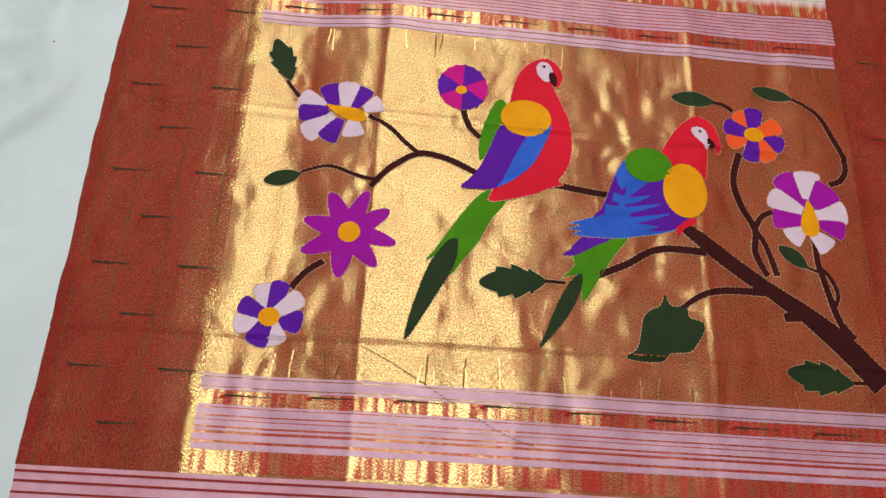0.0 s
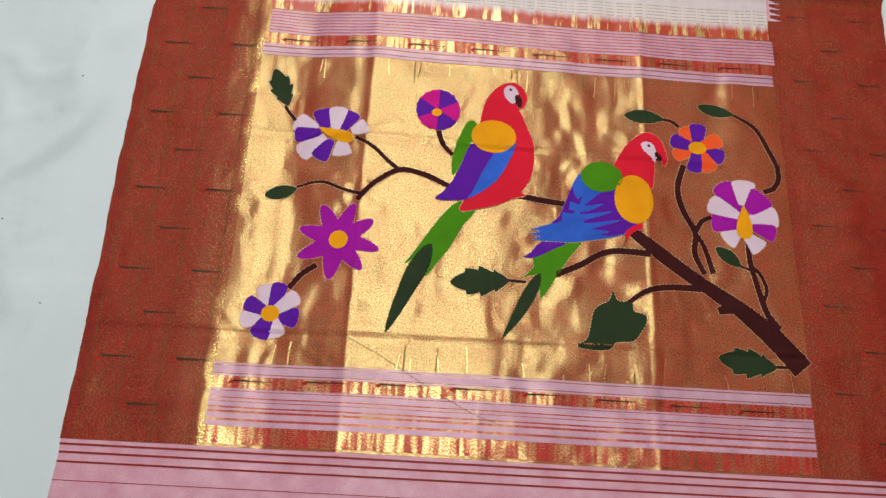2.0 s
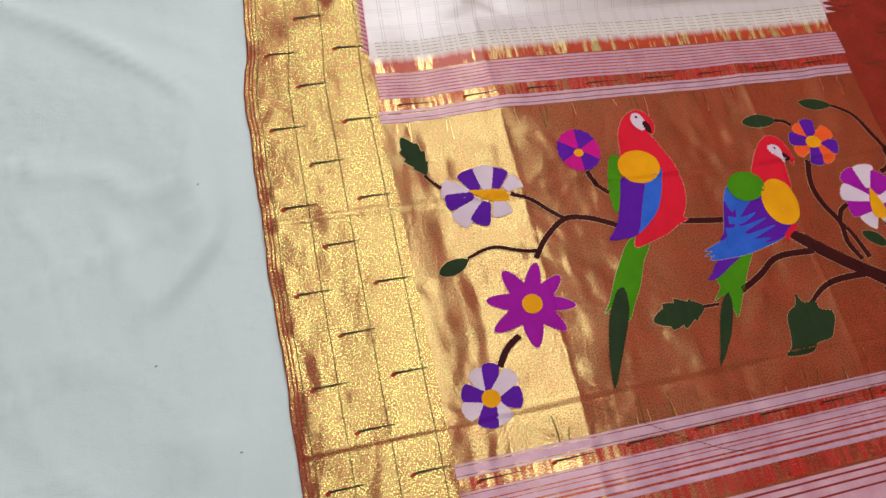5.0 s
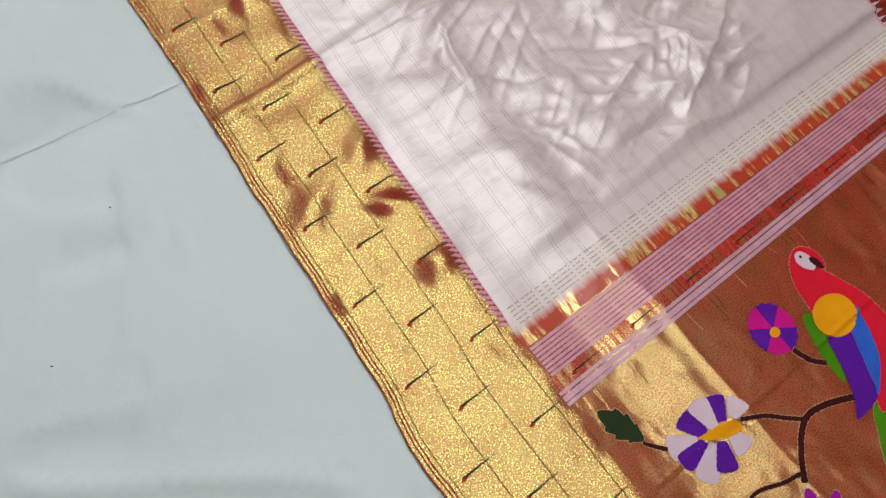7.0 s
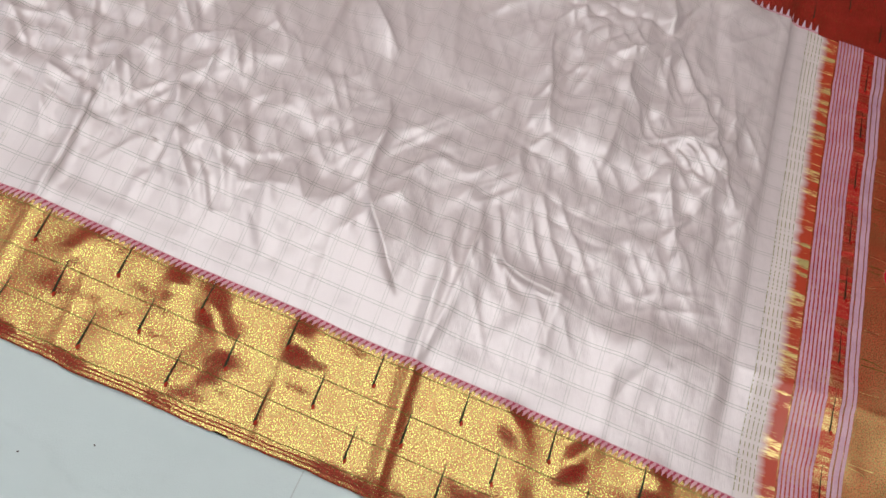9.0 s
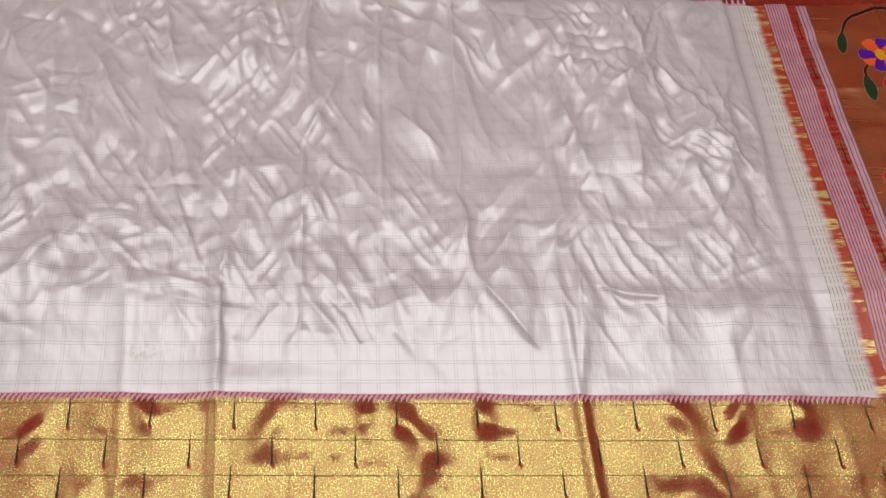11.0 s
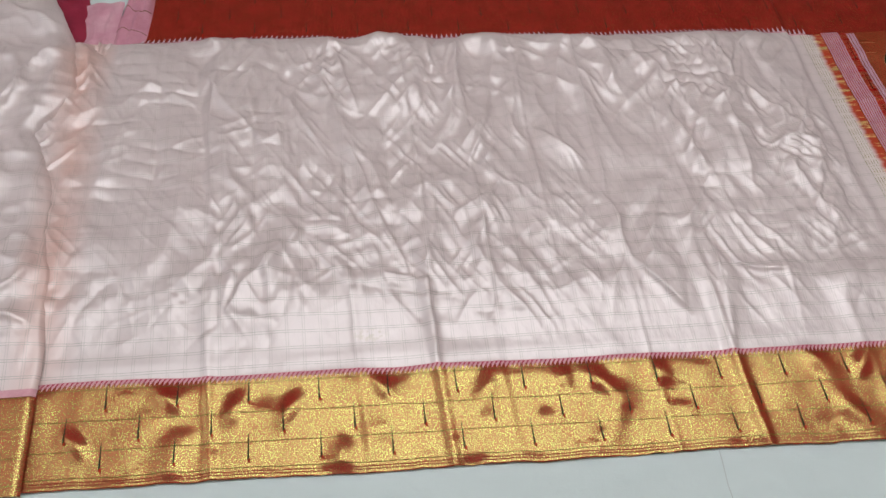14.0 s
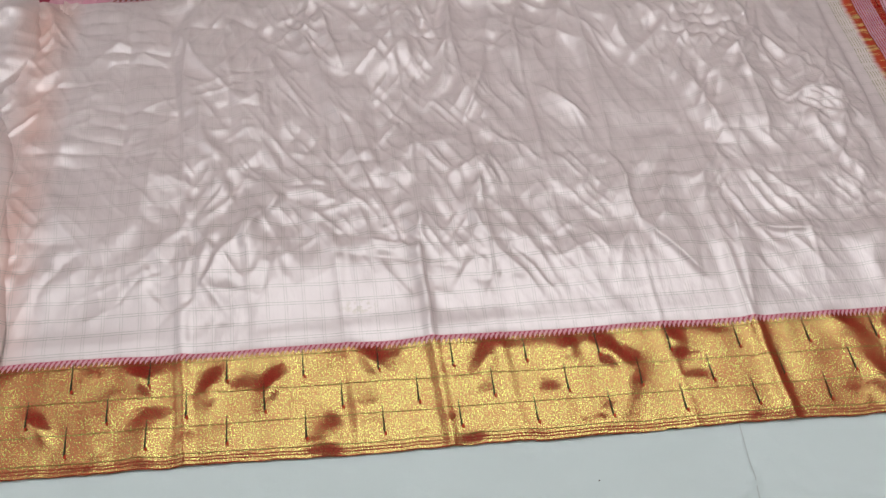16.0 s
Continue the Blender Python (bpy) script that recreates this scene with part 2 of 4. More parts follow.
LINE_RED = silk("line_red_thread", (0.22, 0.022, 0.02), (0.28, 0.03, 0.02))
SCARLET = silk("scarlet_silk", (0.66, 0.012, 0.032), (0.57, 0.010, 0.026))
YELLOW = silk("yellow_silk", (0.78, 0.33, 0.004), (0.68, 0.27, 0.004))
VIOLET = silk("violet_silk", (0.105, 0.010, 0.30), (0.085, 0.008, 0.25))
BLUE = silk("blue_silk", (0.022, 0.085, 0.42), (0.035, 0.12, 0.55))
GREEN = silk("green_silk", (0.065, 0.235, 0.004), (0.05, 0.19, 0.004))
LEAF = silk("leaf_silk", (0.024, 0.042, 0.016), (0.018, 0.03, 0.012))
EDGE_THREAD = silk("edge_thread", (0.56, 0.38, 0.20), (0.44, 0.22, 0.12), 0.5, 0.2, 0.3, 0.15)
BROWN = silk("brown_silk", (0.050, 0.008, 0.008), (0.036, 0.006, 0.006))
WHITE = silk("white_silk", (0.68, 0.52, 0.60), (0.60, 0.46, 0.54))
MAGENTA = silk("magenta_silk", (0.34, 0.008, 0.30), (0.28, 0.006, 0.25))
HOT_PINK = silk("hot_pink_silk", (0.56, 0.008, 0.22), (0.48, 0.007, 0.18))
ORANGE = silk("orange_silk", (0.82, 0.10, 0.02), (0.74, 0.085, 0.016))
SHEET = cotton("white_cotton", (0.62, 0.695, 0.70), 26.0)
# tones of the unseen walls and ceiling, picked for what the gold mirrors
WALL = paint("brown_wall_paint", (0.085, 0.060, 0.050))
CEILING_PAINT = paint("ceiling_paint", (0.75, 0.72, 0.68))
FLOOR = paint("grey_floor", (0.35, 0.34, 0.33), 0.4)
METAL = paint("white_metal", (0.75, 0.75, 0.75), 0.4)
# emission for the added, unseen ceiling panels
DIFFUSER = glow("added_lamp_diffuser", (1.0, 0.985, 0.97), 3.0)
LINT = cotton("dark_lint", (0.12, 0.11, 0.11))


# ---- the lie of the cloth ----
def lattice(i, j, seed):
    k = (i * 374761393 + j * 668265263 + seed * 1274126177) & 0xFFFFFFFF
    k = ((k ^ (k >> 13)) * 1103515245) & 0xFFFFFFFF
    return ((k ^ (k >> 16)) & 0xFFFF) / 32767.5 - 1.0


def rough_field(x, y, seed=0):
    """Smooth noise, about -1 to 1, on arrays."""
    x, y = np.asarray(x, float), np.asarray(y, float)
    i, j = np.floor(x).astype(np.int64), np.floor(y).astype(np.int64)
    a, b = x - i, y - j
    a, b = a * a * a * (a * (a * 6 - 15) + 10), b * b * b * (b * (b * 6 - 15) + 10)
    low = lattice(i, j, seed) * (1 - a) + lattice(i + 1, j, seed) * a
    high = lattice(i, j + 1, seed) * (1 - a) + lattice(i + 1, j + 1, seed) * a
    return low * (1 - b) + high * b


def step(v, lo, hi):
    t = np.clip((v - lo) / (hi - lo), 0, 1)
    return t * t * (3 - 2 * t)


def hump(v, at, width):
    return np.exp(-(((v - at) / width) ** 2))


def ridge(x, y, seed):
    """Sharp-crested wrinkles between broad hollows."""
    return 1 - np.abs(rough_field(x, y, seed)) ** 0.7


LEFT, LEFT_IN, RIGHT_IN, RIGHT = -0.067, 0.115, 0.917, 1.109
START, END = -0.24, 2.42
# long creases of the body: from thread and length to thread and length
CREASES = ((0.614, 1.792, 0.291, 1.69), (0.747, 1.922, 0.57, 1.823), (0.463, 1.275, 0.313, 1.259), (0.313, 1.259, 0.191, 1.172), (0.697, 1.095, 0.51, 1.044), (0.901, 0.948, 0.751, 0.902), (0.751, 0.89, 0.518, 0.746), (0.492, 1.639, 0.422, 1.578), (0.422, 1.578, 0.476, 1.507), (0.296, 1.961, 0.401, 1.887), (0.222, 2.034, 0.357, 1.929), (0.572, 1.528, 0.692, 1.473), (0.627, 1.376, 0.543, 1.301), (0.515, 0.861, 0.373, 0.809), (0.292, 1.746, 0.28, 1.659), (0.294, 1.062, 0.268, 0.953), (0.895, 1.535, 0.608, 1.527), (0.888, 1.264, 0.476, 1.268), (0.85, 1.799, 0.69, 1.757), (0.329, 1.087, 0.139, 1.106), (0.352, 1.651, 0.129, 1.653), (0.805, 2.099, 0.594, 1.95))
PUCKERS = ((0.076, 2.118), (0.055, 2.005), (-0.040, 2.108), (0.080, 1.756), (0.068, 1.570), (0.077, 1.435), (0.060, 1.368), (0.012, 1.352), (0.076, 1.259), (0.084, 0.964), (0.076, 0.882), (0.087, 0.778), (-0.006, 0.938), (0.049, 1.911), (-0.038, 1.829), (0.004, 2.263))


def across(u, v):
    """Where the thread u of the cloth runs at its length v: the body lies a little askew."""
    u, v = np.asarray(u, float), np.asarray(v, float)
    lean = 0.0505 * np.maximum(v - 0.65, 0) + 0.011 * step(v, 0.60, 0.70) * (1 - step(u, LEFT - 0.05, LEFT_IN + 0.12))
    wave = 0.003 * rough_field(v * 5, u * 0 + 0.5, 3) + 0.0018 * rough_field(v * 26, u * 0 + 0.5, 4) + 0.0008 * rough_field(v * 75, u * 0 + 0.5, 5)
    near_edge = hump(u, LEFT, 0.05) + hump(u, RIGHT, 0.05)
    seam = step(v, 0.72, 0.85) * (0.0028 * hump(u, LEFT_IN, 0.03) * rough_field(v * 11, u * 0 + 0.5, 6) + 0.010 * hump(u, RIGHT_IN, 0.045) * rough_field(v * 9, u * 0 + 0.5, 7))
    return u + lean + wave * near_edge + seam


def lie(u, v):
    """Height of the cloth over the sheet."""
    u, v = np.asarray(u, float), np.asarray(v, float)
    pallu = 1 - step(v, 0.65, 0.73)
    body = 1 - pallu
    # the borders slope up to the seam with the inner cloth
    h = 0.0025 + 0.0055 * np.clip((u - LEFT) / (0.107 - LEFT), 0, 1) * (1 - np.clip((u - 0.107) / 0.06, 0, 1) * (0.78 * pallu + 0.5 * body))
    h = h + 0.003 * step(u, RIGHT_IN - 0.15, RIGHT_IN) * (1 - 0.9 * step(u, RIGHT_IN, RIGHT))
    # old fold lines along and across the end piece
    h = h + pallu * (0.0125 * np.clip((u - 0.190) / 0.097, 0, 1) * (1 - step(u, 0.287, 0.78)) + 0.0016 * (np.clip(u / 0.07, 0, 1) - np.clip((u - 0.07) / 0.037, 0, 1)) + 0.0010 * hump(u, 0.287, 0.004) + 0.003 * hump(u, 0.706, 0.04) + 0.0014 * hump(u, 0.706, 0.004))
    for at in (0.108 + 0.006 * u, 0.408 - 0.012 * u):
        h = h + 0.0018 * hump(v, at, 0.003) - 0.0012 * hump(v, at - 0.007, 0.004) + 0.0015 * hump(v, at, 0.05)
    h = h + 0.0045 * step(v, 0.709, 0.714) * np.exp(-np.maximum(v - 0.714, 0) / 0.03) * (0.06 + 1.05 * step(u, 0.35, 0.95))
    h = h + 0.001 * hump(v, 0.719, 0.008) * (0.2 + 1.1 * step(u, 0.35, 0.95)) - 0.002 * hump(v, 0.697, 0.008) * step(u, 0.35, 0.95)
    h = h + pallu * (1 - 0.5 * (1 - step(u, 0.09, 0.12))) * (0.0014 * rough_field(u * 13, v * 9, 11) + 0.0013 * rough_field(u * 26 + 1.2 * rough_field(u * 9, v * 9, 14), v * 22, 12) + 0.0006 * rough_field(u * 60 + 1.5 * rough_field(u * 20, v * 20, 16), v * 42, 13) + 0.00012 * rough_field(u * 150, v * 24, 15))
    # puckers and tucks of the border along the body
    border = 1 - step(u, LEFT_IN - 0.01, LEFT_IN + 0.05)
    for k, (a, b) in enumerate(PUCKERS):
        c, s = math.cos(k * 2.1) * 0.9, math.sin(k * 2.1) * 0.9
        size = 0.8 + 0.5 * ((k * 7) % 5) / 4
        du, dv = ((u - a) + s * (v - b) * 0.6) / size, ((v - b) - c * (u - a) * 0.5) / size
        h = h + 0.0072 * np.exp(-((du / 0.028) ** 2) - (dv / 0.019) ** 2)
    for at, tall, wide in ((1.109, 0.0085, 0.011), (1.649, 0.006, 0.010), (1.539, 0.002, 0.008), (1.264, 0.002, 0.006), (2.048, 0.005, 0.009), (0.855, 0.0015, 0.01), (1.787, 0.0025, 0.008)):
        h = h + tall * hump(v, at + 0.05 * (u - 0.03), wide) * (1 - step(u, LEFT_IN + 0.05, LEFT_IN + 0.28))
    h = h + border * body * (0.0020 * rough_field(u * 13 + v * 5, v * 12, 20) + 0.0020 * rough_field(u * 26, v * 21, 21) + 0.0004 * rough_field(u * 60, v * 50, 22))
    h = h + 0.0017 * hump(u, LEFT + 0.019, 0.009) * np.maximum(rough_field(v * 42, v * 0 + 0.5, 23), -0.2)
    far = step(u, RIGHT_IN - 0.01, RIGHT_IN + 0.02)
    h = h + far * (0.0015 * rough_field(u * 10, v * 12, 31) + body * 0.002 * rough_field(u * 3, v * 25, 32))
    # crushed silk of the body
    inside = body * (0.15 * step(u, LEFT_IN, LEFT_IN + 0.03) + 0.85 * step(u, LEFT_IN + 0.02, LEFT_IN + 0.17)) * (1 - 0.55 * step(u, RIGHT_IN - 0.05, RIGHT_IN + 0.01)) * (1 - far) * (0.45 + 0.55 * step(v, 0.72, 0.82)) * step(v, 0.70, 0.73)
    wander = rough_field(u * 6, v * 6, 41), rough_field(u * 6, v * 6, 42), rough_field(u * 17, v * 17, 39), rough_field(u * 17, v * 17, 40)
    crush = 0
    for turn, long, wide, tall, seed, warp in ((3, 1.6, 11, 0.0085, 43, 0.016), (-14, 2.4, 14, 0.0080, 45, 0.016), (18, 2.6, 15, 0.0070, 44, 0.02), (-42, 4.0, 16, 0.0040, 49, 0.03),
                                               (8, 5.0, 26, 0.0046, 50, 0.03), (-28, 7.0, 30, 0.0042, 51, 0.03), (58, 8.0, 24, 0.0026, 52, 0.03), (28, 9.0, 38, 0.0042, 54, 0.02),
                                               (-38, 11, 44, 0.0038, 56, 0.02), (35, 14, 56, 0.0026, 53, 0.015), (84, 9, 34, 0.0026, 55, 0.02), (-66, 12, 44, 0.0020, 57, 0.015)):
        c, s = math.cos(radians(turn)), math.sin(radians(turn))
        wx, wy = u + warp * (wander[0] + 0.3 * wander[2]), v + warp * (wander[1] + 0.3 * wander[3])
        a, b = (wx * c + wy * s) * long, (wy * c - wx * s) * wide
        some = 0.15 + 0.85 * step(rough_field(wx * 5 + seed, wy * 5, seed + 20), -0.35, 0.45)
        fold = np.sqrt(rough_field(a, b, seed) ** 2 + 0.0006)
        crush = crush + 2.0 * tall * some * (fold if seed % 4 == 3 else 1 - fold)
    h = h + inside * crush * (0.62 + 0.30 * step(u, 0.30, 0.85))
    for k, (ua, va, ub, vb) in enumerate(CREASES):
        long = math.hypot(ub - ua, vb - va)
        du, dv = (ub - ua) / long, (vb - va) / long
        along, aside = (u - ua) * du + (v - va) * dv, (v - va) * du - (u - ua) * dv + 0.006 * wander[2]
        ends = step(along, -0.02, 0.03) * (1 - step(along, long - 0.03, long + 0.02))
        side = np.where(aside > 0, 0.020, 0.006) if k % 2 else np.where(aside > 0, 0.006, 0.020)
        h = h + body * ends * 0.0085 * np.exp(-np.abs(aside) / side)
    for at, tall in ((0.965, 0.003), (1.109, 0.0035), (1.264, 0.002), (1.40, 0.0025), (1.535, 0.004), (1.649, 0.003), (1.787, 0.004), (1.90, 0.002), (2.05, 0.003), (2.16, 0.0025)):
        line = at + 0.012 * rough_field(u * 4 + at * 9, u * 0 + at, 56) + 0.02 * (u - 0.5)
        h = h + inside * tall * hump(v, line, 0.0055) * (0.35 + 0.65 * step(rough_field(u * 5 + at * 31, u * 0 + at, 57), -0.4, 0.4))
    h = h + body * (1 - inside) * (1 - border) * 0.0008 * rough_field(u * 18, v * 22, 47)
    # the far seam of the body stands up in a wavy lip
    h = h + body * 0.016 * hump(u, RIGHT_IN - 0.025, 0.026) * (0.45 + 1.0 * rough_field(v * 13, v * 0 + 0.5, 48)) * step(v, 0.7, 0.8)
    # the last hand's width rises into the fold
    return h


def part(name, bm, material, parent, label=""):
    mesh = bpy.data.meshes.new(name)
    bm.to_mesh(mesh)
    bm.free()
    mesh.materials.append(material)
    ob = new(name, mesh)
    ob.parent = parent
    if label:
        tagged(ob, label)
    return ob


def sheet_mesh(name, us, vs, dz, material, parent, label="", place=None, smooth=True):
    """A patch of cloth over a grid of threads, laid as the cloth lies."""
    U, V = np.meshgrid(us, vs)
    if place is None:
        xs, ys, zs = across(U, V), V, lie(U, V) + dz
    else:
        xs, ys, zs = place(U, V)
    n, m = len(us), len(vs)
    verts = np.stack([xs, ys, zs], -1).reshape(-1, 3)
    k = np.arange((m - 1) * n).reshape(m - 1, n)[:, :-1].ravel()
    faces = np.stack([k, k + 1, k + 1 + n, k + n], 1)
    mesh = bpy.data.meshes.new(name)
    mesh.from_pydata(verts.tolist(), [], faces.tolist())
    if smooth:
        mesh.shade_smooth()
    mesh.materials.append(material)
    ob = new(name, mesh)
    ob.parent = parent
    if label:
        tagged(ob, label)
    return ob


def spread(a, b, pitch):
    return np.linspace(a, b, max(2, int(round((b - a) / pitch)) + 1))


def thing(name, label, category, kind=""):
    ob = new(name)
    return tagged(ob, label, category, kind=kind)


# ---- room and sheet ----
def box(bm, x0, y0, z0, x1, y1, z1):
    m = Matrix.Translation(((x0 + x1) / 2, (y0 + y1) / 2, (z0 + z1) / 2)) @ Matrix.Diagonal((x1 - x0, y1 - y0, z1 - z0, 1))
    bmesh.ops.create_cube(bm, size=1, matrix=m)


def structure(name, material, label, *boxes):
    bm = bmesh.new()
    for b in boxes:
        box(bm, *b)
    return tagged(part(name, bm, material, None), label, name.split("_")[0], kind="structure")


# an unseen room, added to close the place and shape the reflections
X0, X1, Y0, Y1 = -2.0, 2.9, -1.9, 4.4
structure("floor", FLOOR, "plain grey floor under the white sheet", (X0, Y0, -0.15, X1, Y1, -0.012))
structure("ceiling", CEILING_PAINT, "unseen ceiling, off-white to brighten what the gold mirrors", (X0 - 0.1, Y0 - 0.1, CEILING, X1 + 0.1, Y1 + 0.1, CEILING + 0.1))
structure("wall_south", WALL, "unseen wall, dark brown to dim what the gold mirrors", (X0, Y0 - 0.1, -0.15, X1, Y0, CEILING))
# wall, frame and lamp of the added window, all out of view
wx0, wx1, wz0, wz1 = WINDOW
structure("wall_north", WALL, "unseen dark brown wall around the added window", (X0, Y1, -0.15, wx0, Y1 + 0.1, CEILING), (wx1, Y1, -0.15, X1, Y1 + 0.1, CEILING),
          (wx0, Y1, -0.15, wx1, Y1 + 0.1, wz0), (wx0, Y1, wz1, wx1, Y1 + 0.1, CEILING))
structure("window_1", METAL, "unseen white framed window, added for side light", (wx0, Y1 + 0.03, wz0, wx0 + 0.05, Y1 + 0.07, wz1), (wx1 - 0.05, Y1 + 0.03, wz0, wx1, Y1 + 0.07, wz1),
          (wx0 + 0.05, Y1 + 0.03, wz0, wx1 - 0.05, Y1 + 0.07, wz0 + 0.05), (wx0 + 0.05, Y1 + 0.03, wz1 - 0.05, wx1 - 0.05, Y1 + 0.07, wz1),
          (0.18, Y1 + 0.03, wz0 + 0.05, 0.22, Y1 + 0.07, wz1 - 0.05))
area_lamp("added_side_light", pose((wx0 + wx1) / 2, Y1 + 0.02, (wz0 + wz1) / 2, -90, 0, 0), (wx1 - wx0 - 0.1, wz1 - wz0 - 0.1), WINDOW_WATTS, (0.93, 0.97, 1.0))
structure("wall_west", WALL, "unseen wall, dark brown to dim what the gold mirrors", (X0 - 0.1, Y0 - 0.1, -0.15, X0, Y1 + 0.1, CEILING))
structure("wall_east", WALL, "unseen wall, dark brown to dim what the gold mirrors", (X1, Y0 - 0.1, -0.15, X1 + 0.1, Y1 + 0.1, CEILING))
# the added panels: fixtures out of view, their form assumed
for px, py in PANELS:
    fixture = thing("unseen_ceiling_light", "unseen long ceiling light, added for the gold thread to mirror", "lamp")
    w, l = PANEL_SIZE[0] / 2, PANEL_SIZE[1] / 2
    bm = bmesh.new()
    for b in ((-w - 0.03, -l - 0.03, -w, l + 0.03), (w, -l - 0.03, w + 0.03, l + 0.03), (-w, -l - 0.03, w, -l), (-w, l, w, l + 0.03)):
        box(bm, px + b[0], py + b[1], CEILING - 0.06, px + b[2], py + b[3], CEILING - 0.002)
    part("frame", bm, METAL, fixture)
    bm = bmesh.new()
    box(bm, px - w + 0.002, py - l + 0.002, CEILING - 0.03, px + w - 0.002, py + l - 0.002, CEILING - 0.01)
    part("diffuser", bm, DIFFUSER, fixture, "glowing white diffuser of the added light")
    area_lamp("added_panel_lamp", pose(px, py, CEILING - 0.065), PANEL_SIZE, PANEL_WATTS, (1.0, 0.985, 0.97))


def sheet_place(U, V):
    wu, wv = U + 0.06 * rough_field(U * 4, V * 4, 65), V + 0.06 * rough_field(U * 4, V * 4, 66)
    h = 0
    for turn, long, wide, tall, seed in ((40, 1.5, 7, 0.010, 61), (-35, 1.6, 6, 0.009, 62), (75, 2.2, 9, 0.007, 67), (15, 3.0, 14, 0.004, 68), (-60, 4.0, 22, 0.0025, 69)):
        c, s = math.cos(radians(turn)), math.sin(radians(turn))
        some = step(rough_field(wu * 2.5 + seed, wv * 2.5, seed + 20), -0.1, 0.6)
        h = h + 2.4 * tall * some * ridge((wu * c + wv * s) * long, (wv * c - wu * s) * wide, seed) ** 5
    h = h + 0.0016 * rough_field(U * 14 + V * 6, V * 9, 63) + 0.0006 * rough_field(U * 45, V * 30, 64)
    rumple = step(rough_field(wu * 3.1, wv * 3.1, 92), -0.5, 0.4) * (1 - hump(V, 1.189 - 0.068 * U, 0.06))
    for turn, long, wide, tall, seed in ((55, 4, 18, 0.0090, 93), (-20, 5, 22, 0.0075, 94), (10, 12, 40, 0.0024, 95)):
        c, s = math.cos(radians(turn)), math.sin(radians(turn))
        h = h + tall * rumple * (1 - np.sqrt(rough_field((wu * c + wv * s) * long, (wv * c - wu * s) * wide, seed) ** 2 + 0.01)) * 2
    under = step(U, LEFT + 0.02, LEFT + 0.06) * (1 - step(U, RIGHT - 0.02, RIGHT + 0.06))
    clear = np.maximum(step(LEFT - U, 0.0, 0.10), step(U - RIGHT, 0.05, 0.15))
    h = h * (0.06 + 0.94 * clear) - 0.0055
    h = h + 0.0016 * hump(V, 1.189 - 0.068 * U, 0.004) * (1 - under)
    return U, V, np.minimum(h, -0.0005 + 0.02 * clear)


us = np.concatenate([spread(-1.7, -0.5, 0.03), spread(-0.49, 0.0, 0.007), spread(0.03, 1.05, 0.05), spread(1.07, 1.5, 0.012), spread(1.53, 2.6, 0.05)])
cloth = sheet_mesh("bed_sheet", us, spread(-1.5, 3.9, 0.012), 0, SHEET, None, place=sheet_place)
tagged(cloth, "white cotton sheet with soft creases spread under the saree", "sheet")
sheet_mesh("seam", spread(-1.6, -0.03, 0.02), np.array([-0.0008, 0.0008]), 0, cotton("seam_thread", (0.5, 0.54, 0.54)), cloth, "fine stitched seam",
           place=lambda U, V: (U, 1.189 - 0.068 * U + V, sheet_place(U, 1.189 - 0.068 * U)[2] + 0.0006))
for n, (a, b) in enumerate(((-0.129, 0.125), (-0.144, 0.474), (-0.197, 1.071), (-0.341, 0.928), (-0.217, 0.247), (-0.086, 1.432), (-0.121, 1.506))):
    bm = bmesh.new()
    bmesh.ops.create_icosphere(bm, subdivisions=1, radius=0.0012, matrix=Matrix.Diagonal((1.6, 0.9, 0.5, 1)))
    speck = tagged(part("lint", bm, LINT, None), "tiny dark speck of lint on the white sheet", "lint", "specks on the sheet")
    speck.matrix_world = pose(a, b, float(sheet_place(np.array([a]), np.array([b]))[2][0]) + 0.0004, 0, 0, 50 * n)

# ---- the saree: grounds ----
saree = thing("saree", "pale pink checked silk saree with gold borders and woven birds", "saree")
sheet_mesh("border_near", spread(LEFT, LEFT_IN, 0.004), spread(-0.048, END, 0.004), 0, ZARI_BORDER, saree, "red border covered in gold thread")
sheet_mesh("border_far", spread(RIGHT_IN, RIGHT, 0.005), spread(-0.048, 2.25, 0.005), 0, ZARI_BORDER, saree, "red border covered in gold thread")
sheet_mesh("end_piece", spread(LEFT_IN, RIGHT_IN, 0.004), spread(-0.048, 0.625, 0.004), 0, ZARI, saree, "gold brocade ground over red silk")
sheet_mesh("transition", spread(LEFT_IN, RIGHT_IN, 0.005), spread(0.625, 0.675, 0.004), 0, FADING, saree, "orange silk with gold threads fading to white")
sheet_mesh("body", spread(LEFT_IN, RIGHT_IN, 0.0028), spread(0.675, END, 0.0028), 0, BODY, saree, "crumpled pale pink silk with a fine grey check")
sheet_mesh("hem_end", spread(LEFT, RIGHT, 0.006), spread(START, -0.048, 0.006), 0, PINK_END, saree, "pink silk end of the saree")


def band(name, u0, u1, v0, v1, dz, material, label="", parent=None, pitch=0.006):
    du, dv = (pitch, 0.004) if u1 - u0 > v1 - v0 else (0.004, pitch)
    return sheet_mesh(name, spread(u0, u1, du), spread(v0, v1, dv), dz, material, parent or saree, label)


# streaked strips where the metal weft floats beside the stripes
for v0, v1 in ((-0.044, -0.0218), (0.027, 0.0428), (0.559, 0.5785)):
    band("float_strip", LEFT_IN, RIGHT_IN, v0, v1, 0.0003, ZARI_STREAKED)
STRIPES = ((0.0578, 0.0605), (0.0468, 0.0565), (0.0430, 0.0455), (0.0243, 0.0267), (0.0156, 0.0231), (0.0105, 0.0139), (0.0036, 0.0094),
           (-0.0014, 0.0014), (-0.0117, -0.0044), (-0.0215, -0.0147), (0.5392, 0.5436), (0.5452, 0.5523), (0.5545, 0.5588))
